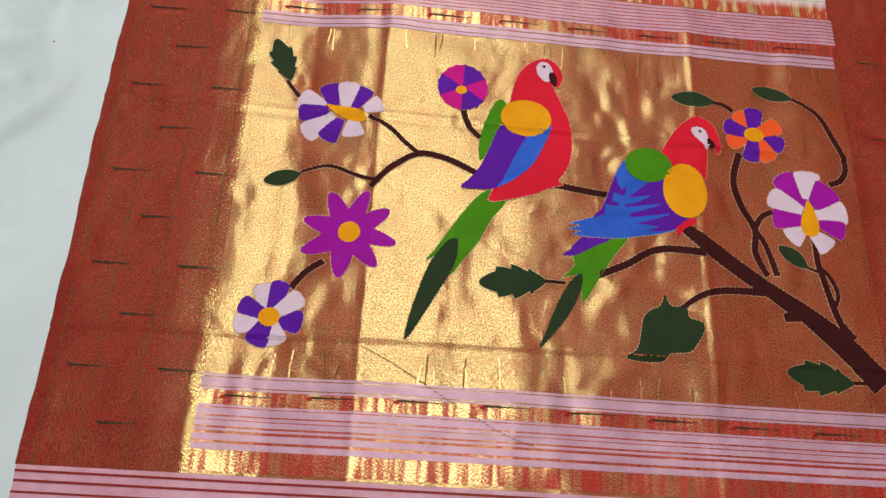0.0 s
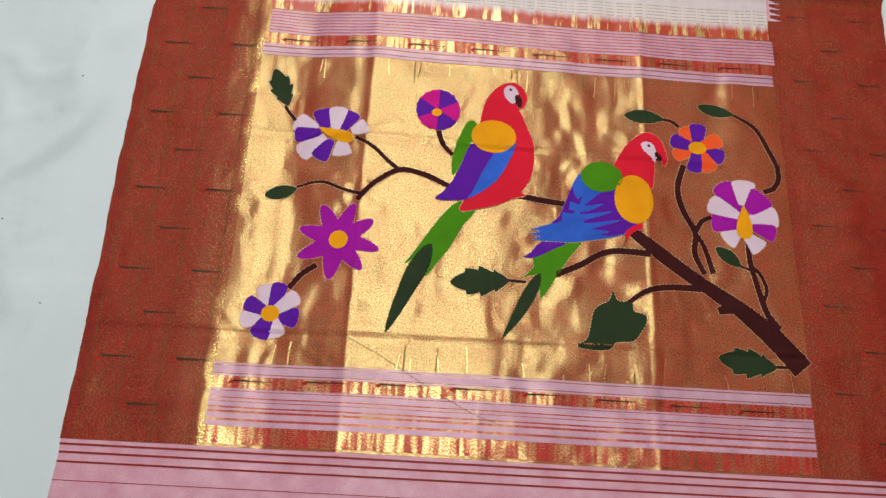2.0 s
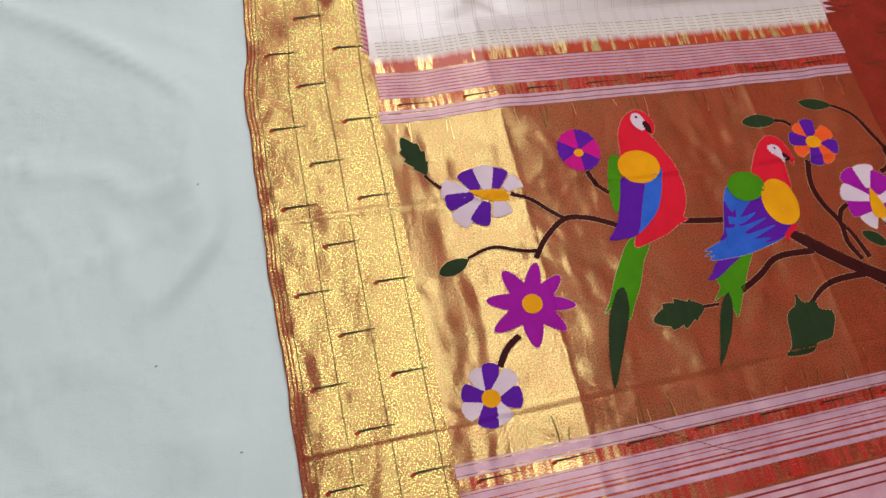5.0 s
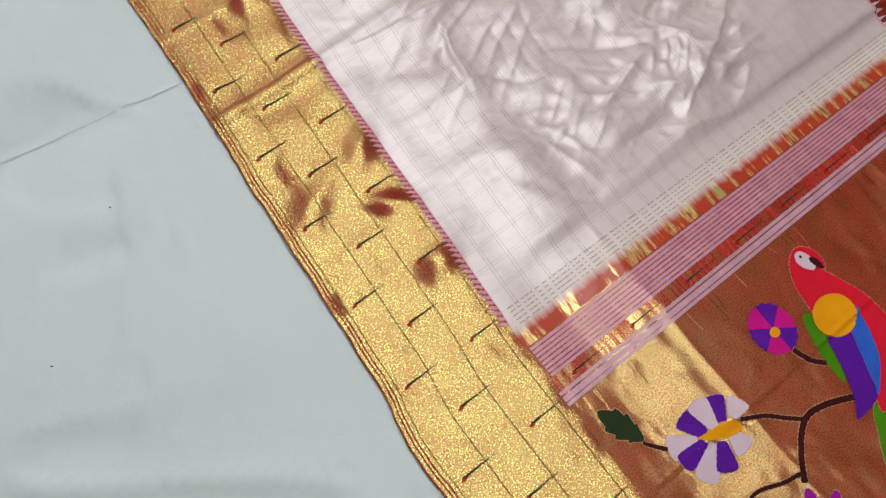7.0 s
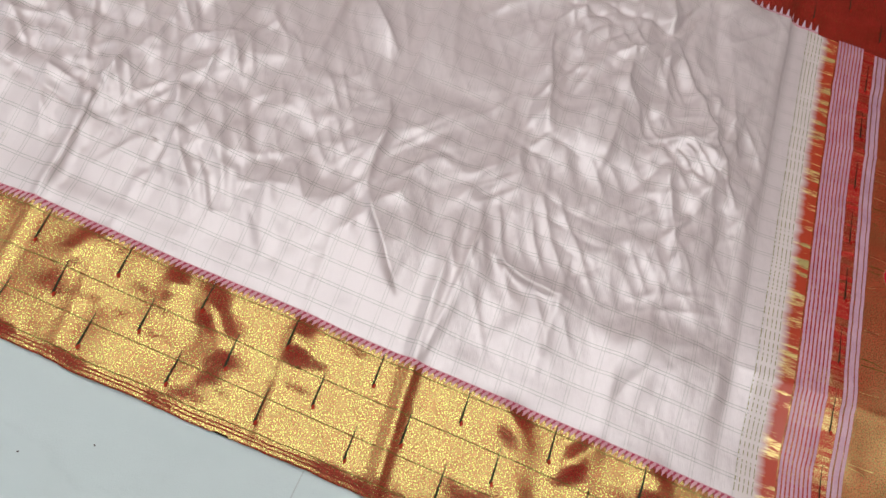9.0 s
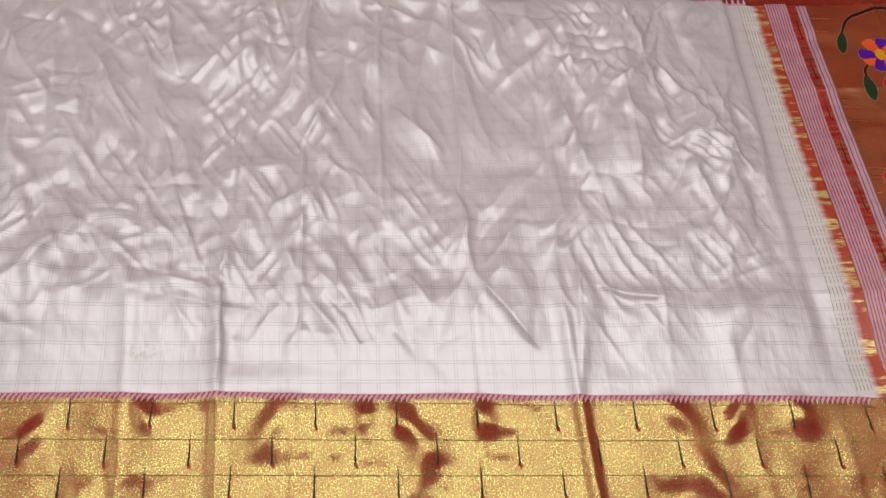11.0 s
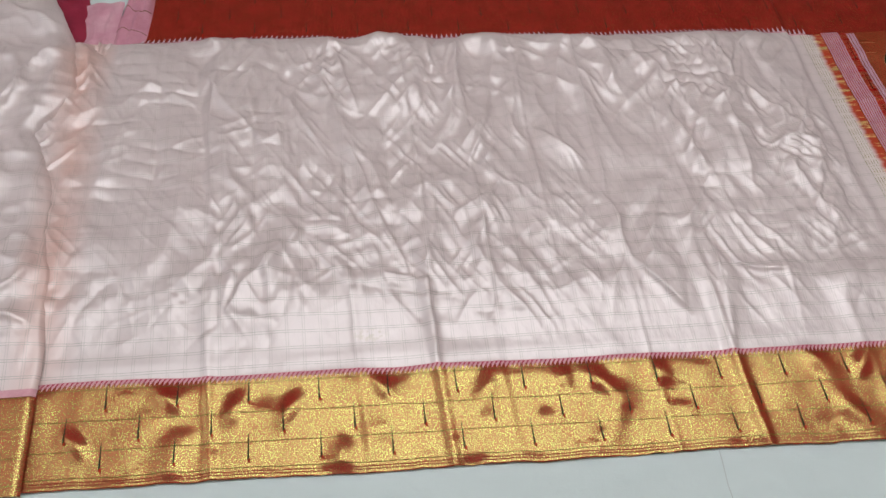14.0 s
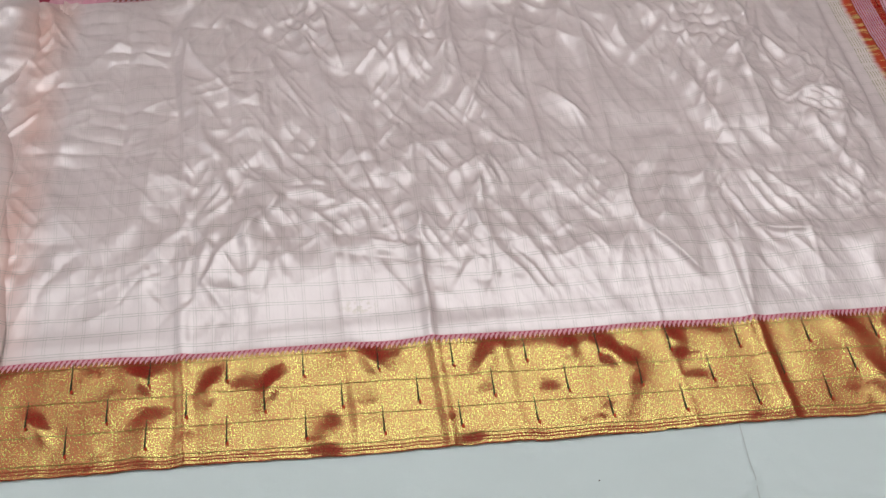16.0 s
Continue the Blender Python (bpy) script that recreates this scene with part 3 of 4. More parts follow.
band("stripe_ground", LEFT_IN, RIGHT_IN - 0.002, -0.0215, 0.0265, 0.0003, ZARI_DIM)
for v0, v1 in STRIPES:
    band("stripe", LEFT_IN - 0.002, RIGHT_IN - 0.002, v0, v1, 0.0007, PINK)
band("stripe_ground", LEFT_IN + 0.004, RIGHT_IN + 0.004, 0.5785, 0.6235, 0.0003, ZARI_DIM)
for k in range(8):
    band("stripe", LEFT_IN + 0.004, RIGHT_IN + 0.004, 0.5790 + 0.0057 * k, 0.5790 + 0.0057 * k + 0.0037, 0.0007, PINK)
for v0, v1 in ((-0.0555, -0.0528), (-0.0655, -0.0628), (-0.077, -0.0745), (-0.0988, -0.0978)):
    band("stripe_line", LEFT, RIGHT, v0, v1, 0.0006, LINE_RED, "dark red woven line")
for k in range(5):
    band("broken_line", LEFT_IN + 0.006, RIGHT_IN, 0.6535 + 0.006 * k, 0.6547 + 0.006 * k, 0.0005, DASHES, "broken row of olive gold thread")

# border lines and edges
for u in (0.099, 0.044, -0.008, -0.052):
    band("border_line", u, u + 0.0013, 0.0 if u > 0.09 else -0.046, END, 0.0005, DARK_THREAD, "thin dark woven line")
for u in (-0.0585, -0.063):
    band("edge_line", u, u + 0.0018, -0.046, END, 0.0006, LINE_RED, "dark red line along the selvage")
for u in (0.985, 1.035, 1.085):
    band("border_line", u, u + 0.0012, -0.046, 2.25, 0.0005, LINE_RED, "thin dark woven line")


def selvage(u, v0, v1, side):
    """The rounded, turned edge of the cloth."""
    turns = np.linspace(0, math.pi, 7)

    def place(T, V):
        z = lie(u + 0 * V, V)
        return across(u + 0 * V, V) - side * 0.0022 * np.sin(T), V, np.maximum(z * (0.5 + 0.5 * np.cos(T)), 0.0004) + 0.0004
    return sheet_mesh("selvage", turns, spread(v0, v1, 0.006), 0, ZARI_BORDER, saree, "turned red and gold edge", place=place)


selvage(LEFT, -0.048, END, 1)
selvage(RIGHT, -0.048, 2.25, -1)


def teeth(u, v0, v1, tall, base, pitch, dz, material, label):
    """A row of the saw-toothed join between border and body."""
    bm = bmesh.new()
    for v in np.arange(v0, v1, pitch):
        ring = [bm.verts.new((float(across(a, b)), b, float(lie(a, b)) + dz)) for a, b in ((u, v), (u, v + pitch * base), (u + tall, v + pitch * 0.85))]
        bm.faces.new(ring)
    bmesh.ops.recalc_face_normals(bm, faces=bm.faces[:])
    return tagged(part("temple_teeth", bm, material, saree, label), kind="stuff")


band("temple_strip", LEFT_IN - 0.0045, LEFT_IN + 0.001, 0.662, END, 0.0007, TOOTH_PINK, "pink strip of the join")
teeth(LEFT_IN - 0.004, 0.662, END - 0.01, -0.0095, 0.8, 0.0081, 0.0009, TOOTH_PINK, "row of pink silk saw-teeth")
teeth(LEFT_IN - 0.0005, 0.664, END - 0.01, -0.0085, 0.55, 0.0081, 0.0014, MAGENTA_TOOTH, "row of dark red silk saw-teeth")
band("temple_strip", RIGHT_IN - 0.001, RIGHT_IN + 0.004, 0.662, 2.24, 0.0007, TOOTH_PINK, "pink strip of the join")


def pale_teeth(u, v0, v1, pitch=0.0115):
    bm = bmesh.new()
    for v in np.arange(v0, v1, pitch):
        ring = []
        for a, b in ((u, v), (u, v + pitch * 0.5), (u + 0.019, v + pitch * 0.1)):
            ring.append(bm.verts.new((float(across(a, b)), b, float(lie(a, b)) + 0.0011)))
        bm.faces.new(ring)
    return tagged(part("temple_teeth", bm, WHITE, saree, "row of pale saw-teeth"), kind="stuff")


pale_teeth(RIGHT_IN + 0.003, 0.662, 2.23)


# ---- woven motifs ----
def smooth_ring(points, closed=True, steps=5):
    """A Catmull-Rom curve through control points."""
    pts = [Vector((a, b, 0)) for a, b in points]
    n, out = len(pts), []
    for i in range(n if closed else n - 1):
        p = [pts[(i + k) % n] if closed else pts[min(max(i + k, 0), n - 1)] for k in (-1, 0, 1, 2)]
        for s in range(steps):
            t = s / steps
            out.append(0.5 * (2 * p[1] + (p[2] - p[0]) * t + (2 * p[0] - 5 * p[1] + 4 * p[2] - p[3]) * t * t + (3 * p[1] - p[0] - 3 * p[2] + p[3]) * t ** 3))
    if not closed:
        out.append(pts[-1])
    return out


def jagged(ring, pitch=0.0022, amount=0.0005):
    """Stepped like an outline woven thread by thread."""
    out = []
    for i, p in enumerate(ring):
        q = ring[(i + 1) % len(ring)]
        n = max(1, int((q - p).length / pitch))
        for k in range(n):
            v = p.lerp(q, k / n)
            s = amount * (1 if (len(out) % 2) else -1)
            d = (q - p).normalized() if (q - p).length > 1e-9 else Vector((1, 0, 0))
            out.append(v + Vector((-d.y, d.x, 0)) * s)
    return out


def patch(name, ring, dz, material, parent, label=""):
    """A flat area of woven colour inside a closed outline, laid on the cloth."""
    bm = bmesh.new()
    verts = [bm.verts.new((p.x, p.y, 0)) for p in ring]
    edges = [bm.edges.new((verts[i], verts[(i + 1) % len(verts)])) for i in range(len(verts))]
    bmesh.ops.triangle_fill(bm, use_beauty=True, edges=edges)
    xs, ys = [p.x for p in ring], [p.y for p in ring]
    for lo, hi, axis in ((min(xs), max(xs), (1, 0, 0)), (min(ys), max(ys), (0, 1, 0))):
        for c in np.arange(math.ceil(lo / 0.006) * 0.006, hi, 0.006):
            bmesh.ops.bisect_plane(bm, geom=bm.verts[:] + bm.edges[:] + bm.faces[:], plane_co=Vector(axis) * float(c), plane_no=axis)
    bmesh.ops.recalc_face_normals(bm, faces=bm.faces[:])
    if bm.faces and sum(f.normal.z for f in bm.faces) < 0:
        bmesh.ops.reverse_faces(bm, faces=bm.faces[:])
    co = np.array([v.co[:] for v in bm.verts])
    z = lie(co[:, 0], co[:, 1]) + dz
    for v, h in zip(bm.verts, z):
        v.co.z = float(h)
    return part(name, bm, material, parent, label)


def cm(*pairs):
    return [(a / 100, b / 100) for a, b in pairs]


D1, D2, D3, D4 = 0.0008, 0.0013, 0.0018, 0.0023


def oval(cx, cy, rx, ry, turn=0.0, n=40):
    c, s = math.cos(radians(turn)), math.sin(radians(turn))
    out = []
    for k in range(n):
        a = 2 * math.pi * k / n
        x, y = rx * math.cos(a), ry * math.sin(a)
        out.append(Vector((cx + c * x - s * y, cy + s * x + c * y, 0)))
    return out


def shape(name, points, dz, material, parent, label="", steps=5):
    ring = smooth_ring(points, True, steps)
    ob = patch(name, jagged(ring), dz, material, parent, label)
    if name in ("bird_motif", "head", "tail", "leaf"):
        outline(jagged(ring, 0.003, 0), min(dz, D2), ob)
    return ob


def stroke(name, points, widths, dz, material, parent, label="", bound=True):
    """A tapered woven branch along a curve."""
    line = smooth_ring(points, False, 7)
    left, right = [], []
    for i, p in enumerate(line):
        d = (line[min(i + 1, len(line) - 1)] - line[max(i - 1, 0)]).normalized()
        f = i / (len(line) - 1) * (len(widths) - 1)
        k = min(int(f), len(widths) - 2)
        w = (widths[k] * (1 - f + k) + widths[k + 1] * (f - k)) / 200
        side = Vector((-d.y, d.x, 0)) * w
        left.append(p + side)
        right.append(p - side)
    ring = left + right[::-1]
    ob = patch(name, jagged(ring, 0.0025, 0.0003), dz, material, parent, label)
    if bound:
        outline(jagged(ring, 0.003, 0), dz - 0.0003, ob)
    return ob


def leaf(tip, base, half, lobes, parent):
    """A pointed leaf; with lobes its edge is notched."""
    a, b = Vector((tip[0] / 100, tip[1] / 100, 0)), Vector((base[0] / 100, base[1] / 100, 0))
    d = b - a
    side = Vector((-d.y, d.x, 0)).normalized() * half / 100
    edge = []
    n = 56
    for k in range(n + 1):
        t = k / n
        w = math.sin(math.pi * t ** 0.8) ** 0.75 * (0.72 + 0.28 * t)
        if lobes and t < 0.8:
            w *= 0.80 + 0.36 * (1 - (t * lobes) % 1.0) * (t * lobes > 1)
        edge.append((t, w))
    ring = [a + d * t + side * w for t, w in edge] + [a + d * t - side * w for t, w in edge[-2:0:-1]]
    ob = patch("leaf", ring, D1, LEAF, parent, "dark green woven leaf")
    outline(jagged(ring, 0.003, 0), D1, ob)
    return ob


def flower(name, label, cx, cy, rx, ry, turn, petals, colours, inner, core, lobes=0, gap=0.0):
    """Petals in turn colours round a yellow core; lobes notch a petal's outer edge, gap parts the petals."""
    whole = None
    for k in range(petals):
        a0, a1 = 2 * math.pi * (k + gap) / petals, 2 * math.pi * (k + 1 - gap) / petals
        pts = []
        for s in range(13):
            f = s / 12
            a = a0 + (a1 - a0) * f + radians(turn)
            r = 1.0
            if lobes:
                r = 0.95 + 0.05 * abs(math.cos(math.pi * f * lobes))
            r *= 0.80 + 0.2 * math.sin(math.pi * f) ** 0.6 if gap >= 0 else 1
            pts.append(Vector((cx + rx * r * math.cos(a), cy + ry * r * math.sin(a), 0)))
        ox, oy = inner
        pts.append(Vector((cx + ox, cy + oy, 0)))
        mat = colours[k % len(colours)]
        if whole is None:
            whole = patch(name, oval(cx, cy, rx * 0.7, ry * 0.7), D1, colours[0], saree, label)
        patch("petal", jagged(pts, 0.0022, 0.0003), D2, mat, whole)
    patch("core", jagged(core, 0.0022, 0.0003), D3, YELLOW, whole, "yellow core")
    return whole


def shape_ring(points):
    return smooth_ring(points, True, 4)


def outline(ring, dz, parent):
    """The row of pale gold thread that binds the edge of a woven area."""
    n = len(ring)
    area = sum(ring[i].x * ring[(i + 1) % n].y - ring[(i + 1) % n].x * ring[i].y for i in range(n))
    turn = 1 if area > 0 else -1
    bm = bmesh.new()
    rows = []
    for i, p in enumerate(ring):
        d = ring[(i + 1) % n] - ring[i - 1]
        d = d.normalized() if d.length > 1e-9 else Vector((1, 0, 0))
        out = Vector((d.y, -d.x, 0)) * turn
        pair = []
        for q in (p - out * 0.0004, p + out * (0.0005 + 0.0005 * (i % 2))):
            pair.append(bm.verts.new((q.x, q.y, float(lie(q.x, q.y)) + dz - 0.0002)))
        rows.append(pair)
    for i in range(n):
        a, b = rows[i], rows[(i + 1) % n]
        bm.faces.new((a[0], b[0], b[1], a[1]) if turn < 0 else (a[1], b[1], b[0], a[0]))
    return part("outline", bm, EDGE_THREAD, parent, "pale gold binding thread")


def petalled(label, rows, core):
    """A flower of separate petals, each from its foot to a rounded, notched end, round a yellow core."""
    whole = patch("flower", jagged(core, 0.0022, 0.0003), D3, YELLOW, saree, label)
    for k, (bx, by, tx, ty, wide, material) in enumerate(rows):
        foot, tip = Vector((bx, by, 0)) / 100, Vector((tx, ty, 0)) / 100
        d = tip - foot
        side = Vector((-d.y, d.x, 0)).normalized() * wide / 200
        ring = []
        for i in range(9):
            f = i / 8
            ring.append(foot + d * (0.80 * f) + side * (0.42 + 0.68 * f ** 0.8))
        for i in range(1, 12):
            a = math.pi * i / 12
            notch = 1.0 - 0.045 * (i % 3 == 0)
            ring.append(foot + d * (0.80 + 0.20 * math.sin(a) ** 0.6 * notch) + side * 1.10 * math.cos(a) * notch)
        for i in range(8, -1, -1):
            f = i / 8
            ring.append(foot + d * (0.80 * f) - side * (0.42 + 0.68 * f ** 0.8))
        petal = patch("petal", jagged(ring, 0.0022, 0.0003), D1 + 0.00025 * (k % 3), material, whole)
        outline(ring, D1, petal)
    return whole


BR = "dark brown woven branch"
# branches
for pts, w in ((((27.1, 40.1), (30.0, 38.5), (32.0, 36.7), (33.9, 35.1)), (0.55, 0.6)),
               (((28.2, 30.1), (30.4, 32.8), (33.8, 35.1), (37.2, 34.8), (41.5, 33.0)), (0.75, 0.8, 0.8)),
               (((19.2, 32.0), (22.8, 32.8), (26.3, 31.6), (29.3, 31.0)), (0.4, 0.5, 0.55)),
               (((23.4, 20.2), (21.4, 18.8), (19.9, 16.7)), (0.85, 0.85)),
               (((15.9, 45.2), (16.8, 44.0), (17.8, 42.8)), (0.5, 0.6)),
               (((39.3, 42.0), (40.1, 39.8), (41.6, 38.1)), (0.8, 0.7)),
               (((50.8, 32.5), (54.7, 32.0), (58.3, 31.7)), (0.9, 0.9)),
               (((68.1, 28.1), (72.0, 25.0), (77.7, 20.9), (82.5, 17.7), (87.1, 13.8), (90.9, 9.3)), (1.5, 2.2, 2.0, 2.3, 3.0, 3.2)),
               (((56.7, 20.7), (60.5, 22.5), (64.6, 24.8), (70.6, 24.8)), (0.9, 0.9, 1.0)),
               (((67.0, 17.3), (69.8, 19.2), (73.3, 20.0), (78.5, 20.1)), (0.55, 0.9, 1.0)),
               (((76.4, 39.4), (75.2, 35.5), (76.0, 31.8), (77.5, 28.6), (77.1, 25.4), (78.4, 22.3)), (0.9, 0.95, 0.8)),
               (((77.5, 28.6), (78.6, 26.4), (79.6, 22.4)), (0.7, 0.8)),
               (((77.6, 28.9), (78.6, 30.5), (80.1, 31.3)), (0.8, 0.7)),
               (((73.4, 46.8), (74.8, 46.6), (76.0, 45.7)), (0.5, 0.6)),
               (((84.5, 48.3), (87.7, 46.2), (89.6, 42.2), (90.6, 38.7), (89.7, 36.4), (88.0, 35.6)), (0.5, 0.75, 0.8, 0.8)),
               (((85.0, 27.5), (85.0, 24.5), (85.6, 21.4), (86.7, 17.1), (88.3, 14.8)), (0.8, 0.8, 1.0)),
               (((84.8, 24.0), (86.2, 22.8), (87.0, 20.6), (86.4, 18.7)), (0.5, 0.6, 0.5)),
               (((83.5, 23.8), (85.0, 23.2)), (0.4, 0.4)),
               (((50.1, 19.5), (52.8, 19.5)), (0.45, 0.45)),
               (((87.2, 9.5), (89.1, 9.5)), (0.45, 0.45)),
               (((82.4, 17.6), (81.0, 17.3), (79.9, 17.0)), (1.8, 1.0))):
    stroke("branch", cm(*pts), w, D1, BROWN, saree, BR)
# leaves
leaf((13.7, 51.4), (16.3, 45.3), 1.9, 4, saree)
leaf((14.8, 30.3), (19.3, 31.8), 1.25, 0, saree)
leaf((42.1, 18.7), (50.4, 19.5), 2.3, 4, saree)
leaf((79.4, 10.4), (87.4, 9.4), 2.2, 4, saree)
leaf((67.5, 47.1), (73.7, 46.9), 1.4, 0, saree)
leaf((79.1, 49.6), (84.6, 48.3), 1.2, 0, saree)
leaf((80.3, 26.5), (83.7, 23.7), 1.2, 0, saree)
shape("leaf", cm((65.1, 19.0), (65.7, 17.6), (67.6, 17.5), (67.9, 16.2), (69.5, 15.7), (69.5, 14.5), (68.7, 13.2), (67.6, 11.9), (65.2, 11.6), (64.3, 10.6),
                 (61.8, 10.4), (59.8, 10.8), (61.2, 11.9), (61.8, 14.1), (62.2, 15.8), (63.1, 16.8), (64.4, 17.5)), D1, LEAF, saree, "dark green lobed woven leaf", 3)
# flowers
petalled("violet and white woven flower", ((21.3, 41.3, 17.8, 42.8, 2.8, WHITE), (22.5, 41.4, 21.7, 44.8, 2.8, VIOLET), (24.0, 41.3, 24.2, 45.1, 2.6, WHITE),
    (25.2, 41.2, 26.5, 44.3, 2.4, VIOLET), (26.5, 40.9, 28.7, 42.0, 2.4, WHITE), (21.9, 40.8, 17.9, 40.3, 2.3, VIOLET),
    (22.7, 40.0, 18.9, 37.2, 2.7, WHITE), (23.6, 39.6, 21.8, 36.4, 2.5, VIOLET), (25.1, 39.5, 25.4, 37.0, 2.6, WHITE)),
         shape_ring(cm((21.5, 41.6), (23.1, 41.4), (25.3, 41.1), (26.7, 40.2), (26.6, 39.2), (25.2, 39.2), (23.4, 40.0), (22.3, 40.7))))
flower("flower", "magenta and violet woven flower", 0.3910, 0.4550, 0.034, 0.035, 28, 6, (VIOLET, HOT_PINK), (0, 0), oval(0.3890, 0.4500, 0.0075, 0.0065), 3, -0.0001)
petalled("orange and violet woven flower", ((78.6, 42.3, 76.6, 45.7, 2.0, ORANGE), (78.6, 42.3, 79.0, 46.5, 2.4, VIOLET), (78.6, 42.3, 82.3, 44.1, 2.3, ORANGE),
    (78.6, 42.3, 82.6, 40.7, 2.4, VIOLET), (78.6, 42.3, 80.6, 38.6, 2.3, ORANGE), (78.6, 42.3, 77.8, 38.2, 2.1, VIOLET),
    (78.6, 42.3, 74.9, 40.7, 2.0, ORANGE), (78.6, 42.3, 74.5, 43.5, 2.2, VIOLET)),
         oval(0.7860, 0.4230, 0.0135, 0.0105))
petalled("purple and white woven flower", ((84.3, 32.2, 81.6, 36.7, 3.0, MAGENTA), (84.9, 33.3, 85.1, 37.3, 3.2, WHITE), (85.4, 32.3, 88.0, 35.1, 3.5, MAGENTA),
    (85.6, 31.1, 89.8, 31.7, 2.9, WHITE), (85.8, 29.9, 89.2, 28.9, 2.4, MAGENTA), (84.9, 28.5, 86.8, 26.4, 2.6, WHITE),
    (83.8, 29.0, 81.8, 27.5, 2.6, WHITE), (84.0, 30.2, 80.0, 30.7, 3.0, MAGENTA), (84.0, 31.6, 79.8, 33.6, 2.6, WHITE)),
         shape_ring(cm((84.8, 33.2), (85.4, 31.9), (85.8, 30.3), (85.6, 28.5), (84.5, 28.0), (83.6, 28.7), (83.6, 30.2), (84.2, 31.8))))
petalled("violet and white woven flower", ((17.8, 13.0, 16.5, 17.0, 2.2, WHITE), (17.8, 13.0, 18.8, 17.5, 2.1, VIOLET), (17.8, 13.0, 21.4, 15.7, 2.2, WHITE),
    (17.8, 13.0, 21.8, 12.4, 2.6, VIOLET), (17.8, 13.0, 19.0, 9.7, 2.5, WHITE), (17.8, 13.0, 16.5, 9.5, 2.5, VIOLET),
    (17.8, 13.0, 13.9, 11.7, 2.2, WHITE), (17.8, 13.0, 14.2, 14.5, 2.1, VIOLET)),
         oval(0.1780, 0.1300, 0.0125, 0.0115))
tips = cm((23.3, 29.2), (28.0, 29.5), (30.8, 27.1), (31.9, 22.7), (29.7, 19.7), (25.3, 18.1), (20.4, 21.4), (20.3, 25.7))
middle = Vector((0.2600, 0.2400, 0))
points = []
for k, (a, b) in enumerate(tips):
    here, after = Vector((a, b, 0)) - middle, Vector((*tips[(k + 1) % 8], 0)) - middle
    hollow = (here + after).normalized() * 0.031
    for i in range(12):
        f = i / 6
        leg = here.lerp(hollow, f) if f < 1 else hollow.lerp(after, f - 1)
        points.append(middle + leg * (1 + 0.16 * math.sin(math.pi * (f % 1.0))))
star = patch("flower", jagged(points, 0.0022, 0.0004), D1, MAGENTA, saree, "magenta woven flower with eight points")
outline(points, D1, star)
patch("core", oval(0.2610, 0.2400, 0.0135, 0.0135), D2, YELLOW, star, "yellow core")

# the upper bird
bird = shape("bird_motif", cm((45.4, 43.2), (45.7, 45.4), (46.4, 48.1), (48.0, 50.3), (50.1, 51.3), (51.7, 50.7), (52.5, 49.3), (52.5, 48.0), (51.8, 46.8), (51.1, 47.2),
                              (51.8, 45.7), (52.6, 43.7), (53.4, 41.7), (53.7, 39.1), (53.5, 36.4), (52.7, 34.2), (51.9, 33.0), (52.5, 32.5), (50.8, 31.9), (48.7, 30.8),
                              (46.1, 30.0), (43.1, 29.4), (43.6, 31.2), (45.6, 34.8), (45.3, 40.2)), D2, SCARLET, saree, "scarlet woven bird with a long green tail")
shape("wing", cm((44.6, 44.2), (43.6, 43.9), (42.7, 42.0), (41.9, 39.5), (41.5, 37.0), (41.7, 34.9), (42.6, 36.1), (43.4, 38.3), (44.2, 40.3), (45.2, 42.7)), D1, GREEN, bird, "green wing")
shape("wing", cm((44.2, 40.1), (43.2, 37.6), (41.8, 34.1), (40.4, 32.1), (39.3, 30.9), (42.1, 30.9), (43.9, 31.2), (44.7, 32.4), (45.9, 35.3), (47.6, 38.5), (46.3, 39.9)), D3, VIOLET, bird, "violet wing", 2)
shape("wing", cm((47.6, 38.7), (45.9, 35.3), (44.7, 32.4), (43.9, 31.2), (46.0, 32.5), (48.2, 34.5), (49.7, 37.2), (51.1, 40.9), (49.4, 40.0)), D3 + 0.0004, BLUE, bird, "blue wing", 2)
patch("shoulder", jagged(oval(0.4760, 0.4170, 0.0335, 0.0275), 0.0022, 0.0003), D4, YELLOW, bird, "yellow shoulder")
shape("tail", cm((43.6, 30.9), (42.1, 30.4), (40.5, 28.5), (38.5, 25.5), (36.6, 22.3), (35.5, 20.8), (37.4, 22.1), (39.0, 23.8), (38.6, 19.3), (40.0, 21.2), (42.0, 24.0),
                 (43.6, 27.3), (45.4, 29.8)), D1, GREEN, bird, "green tail", 2)
shape("tail_tip", cm((39.3, 24.0), (38.2, 23.7), (37.2, 22.4), (35.9, 20.2), (34.9, 17.1), (34.1, 14.1), (33.6, 10.8), (35.1, 13.0), (36.9, 16.3), (38.8, 19.9), (39.4, 22.1)),
      D2, LEAF, bird, "dark green tail tip", 2)
shape("face", cm((49.0, 49.9), (49.6, 50.7), (50.6, 50.6), (51.2, 49.5), (51.1, 48.2), (50.3, 47.6), (49.6, 48.1), (49.1, 48.9)), D3, WHITE, bird, "white cheek")
shape("beak", cm((50.7, 49.0), (51.4, 49.1), (51.8, 48.0), (51.5, 46.9), (50.8, 47.7)), D4, BROWN, bird, "dark beak", 3)
patch("eye", oval(0.5000, 0.5000, 0.0024, 0.0022, 0, 12), D4, BROWN, bird, "dark eye")

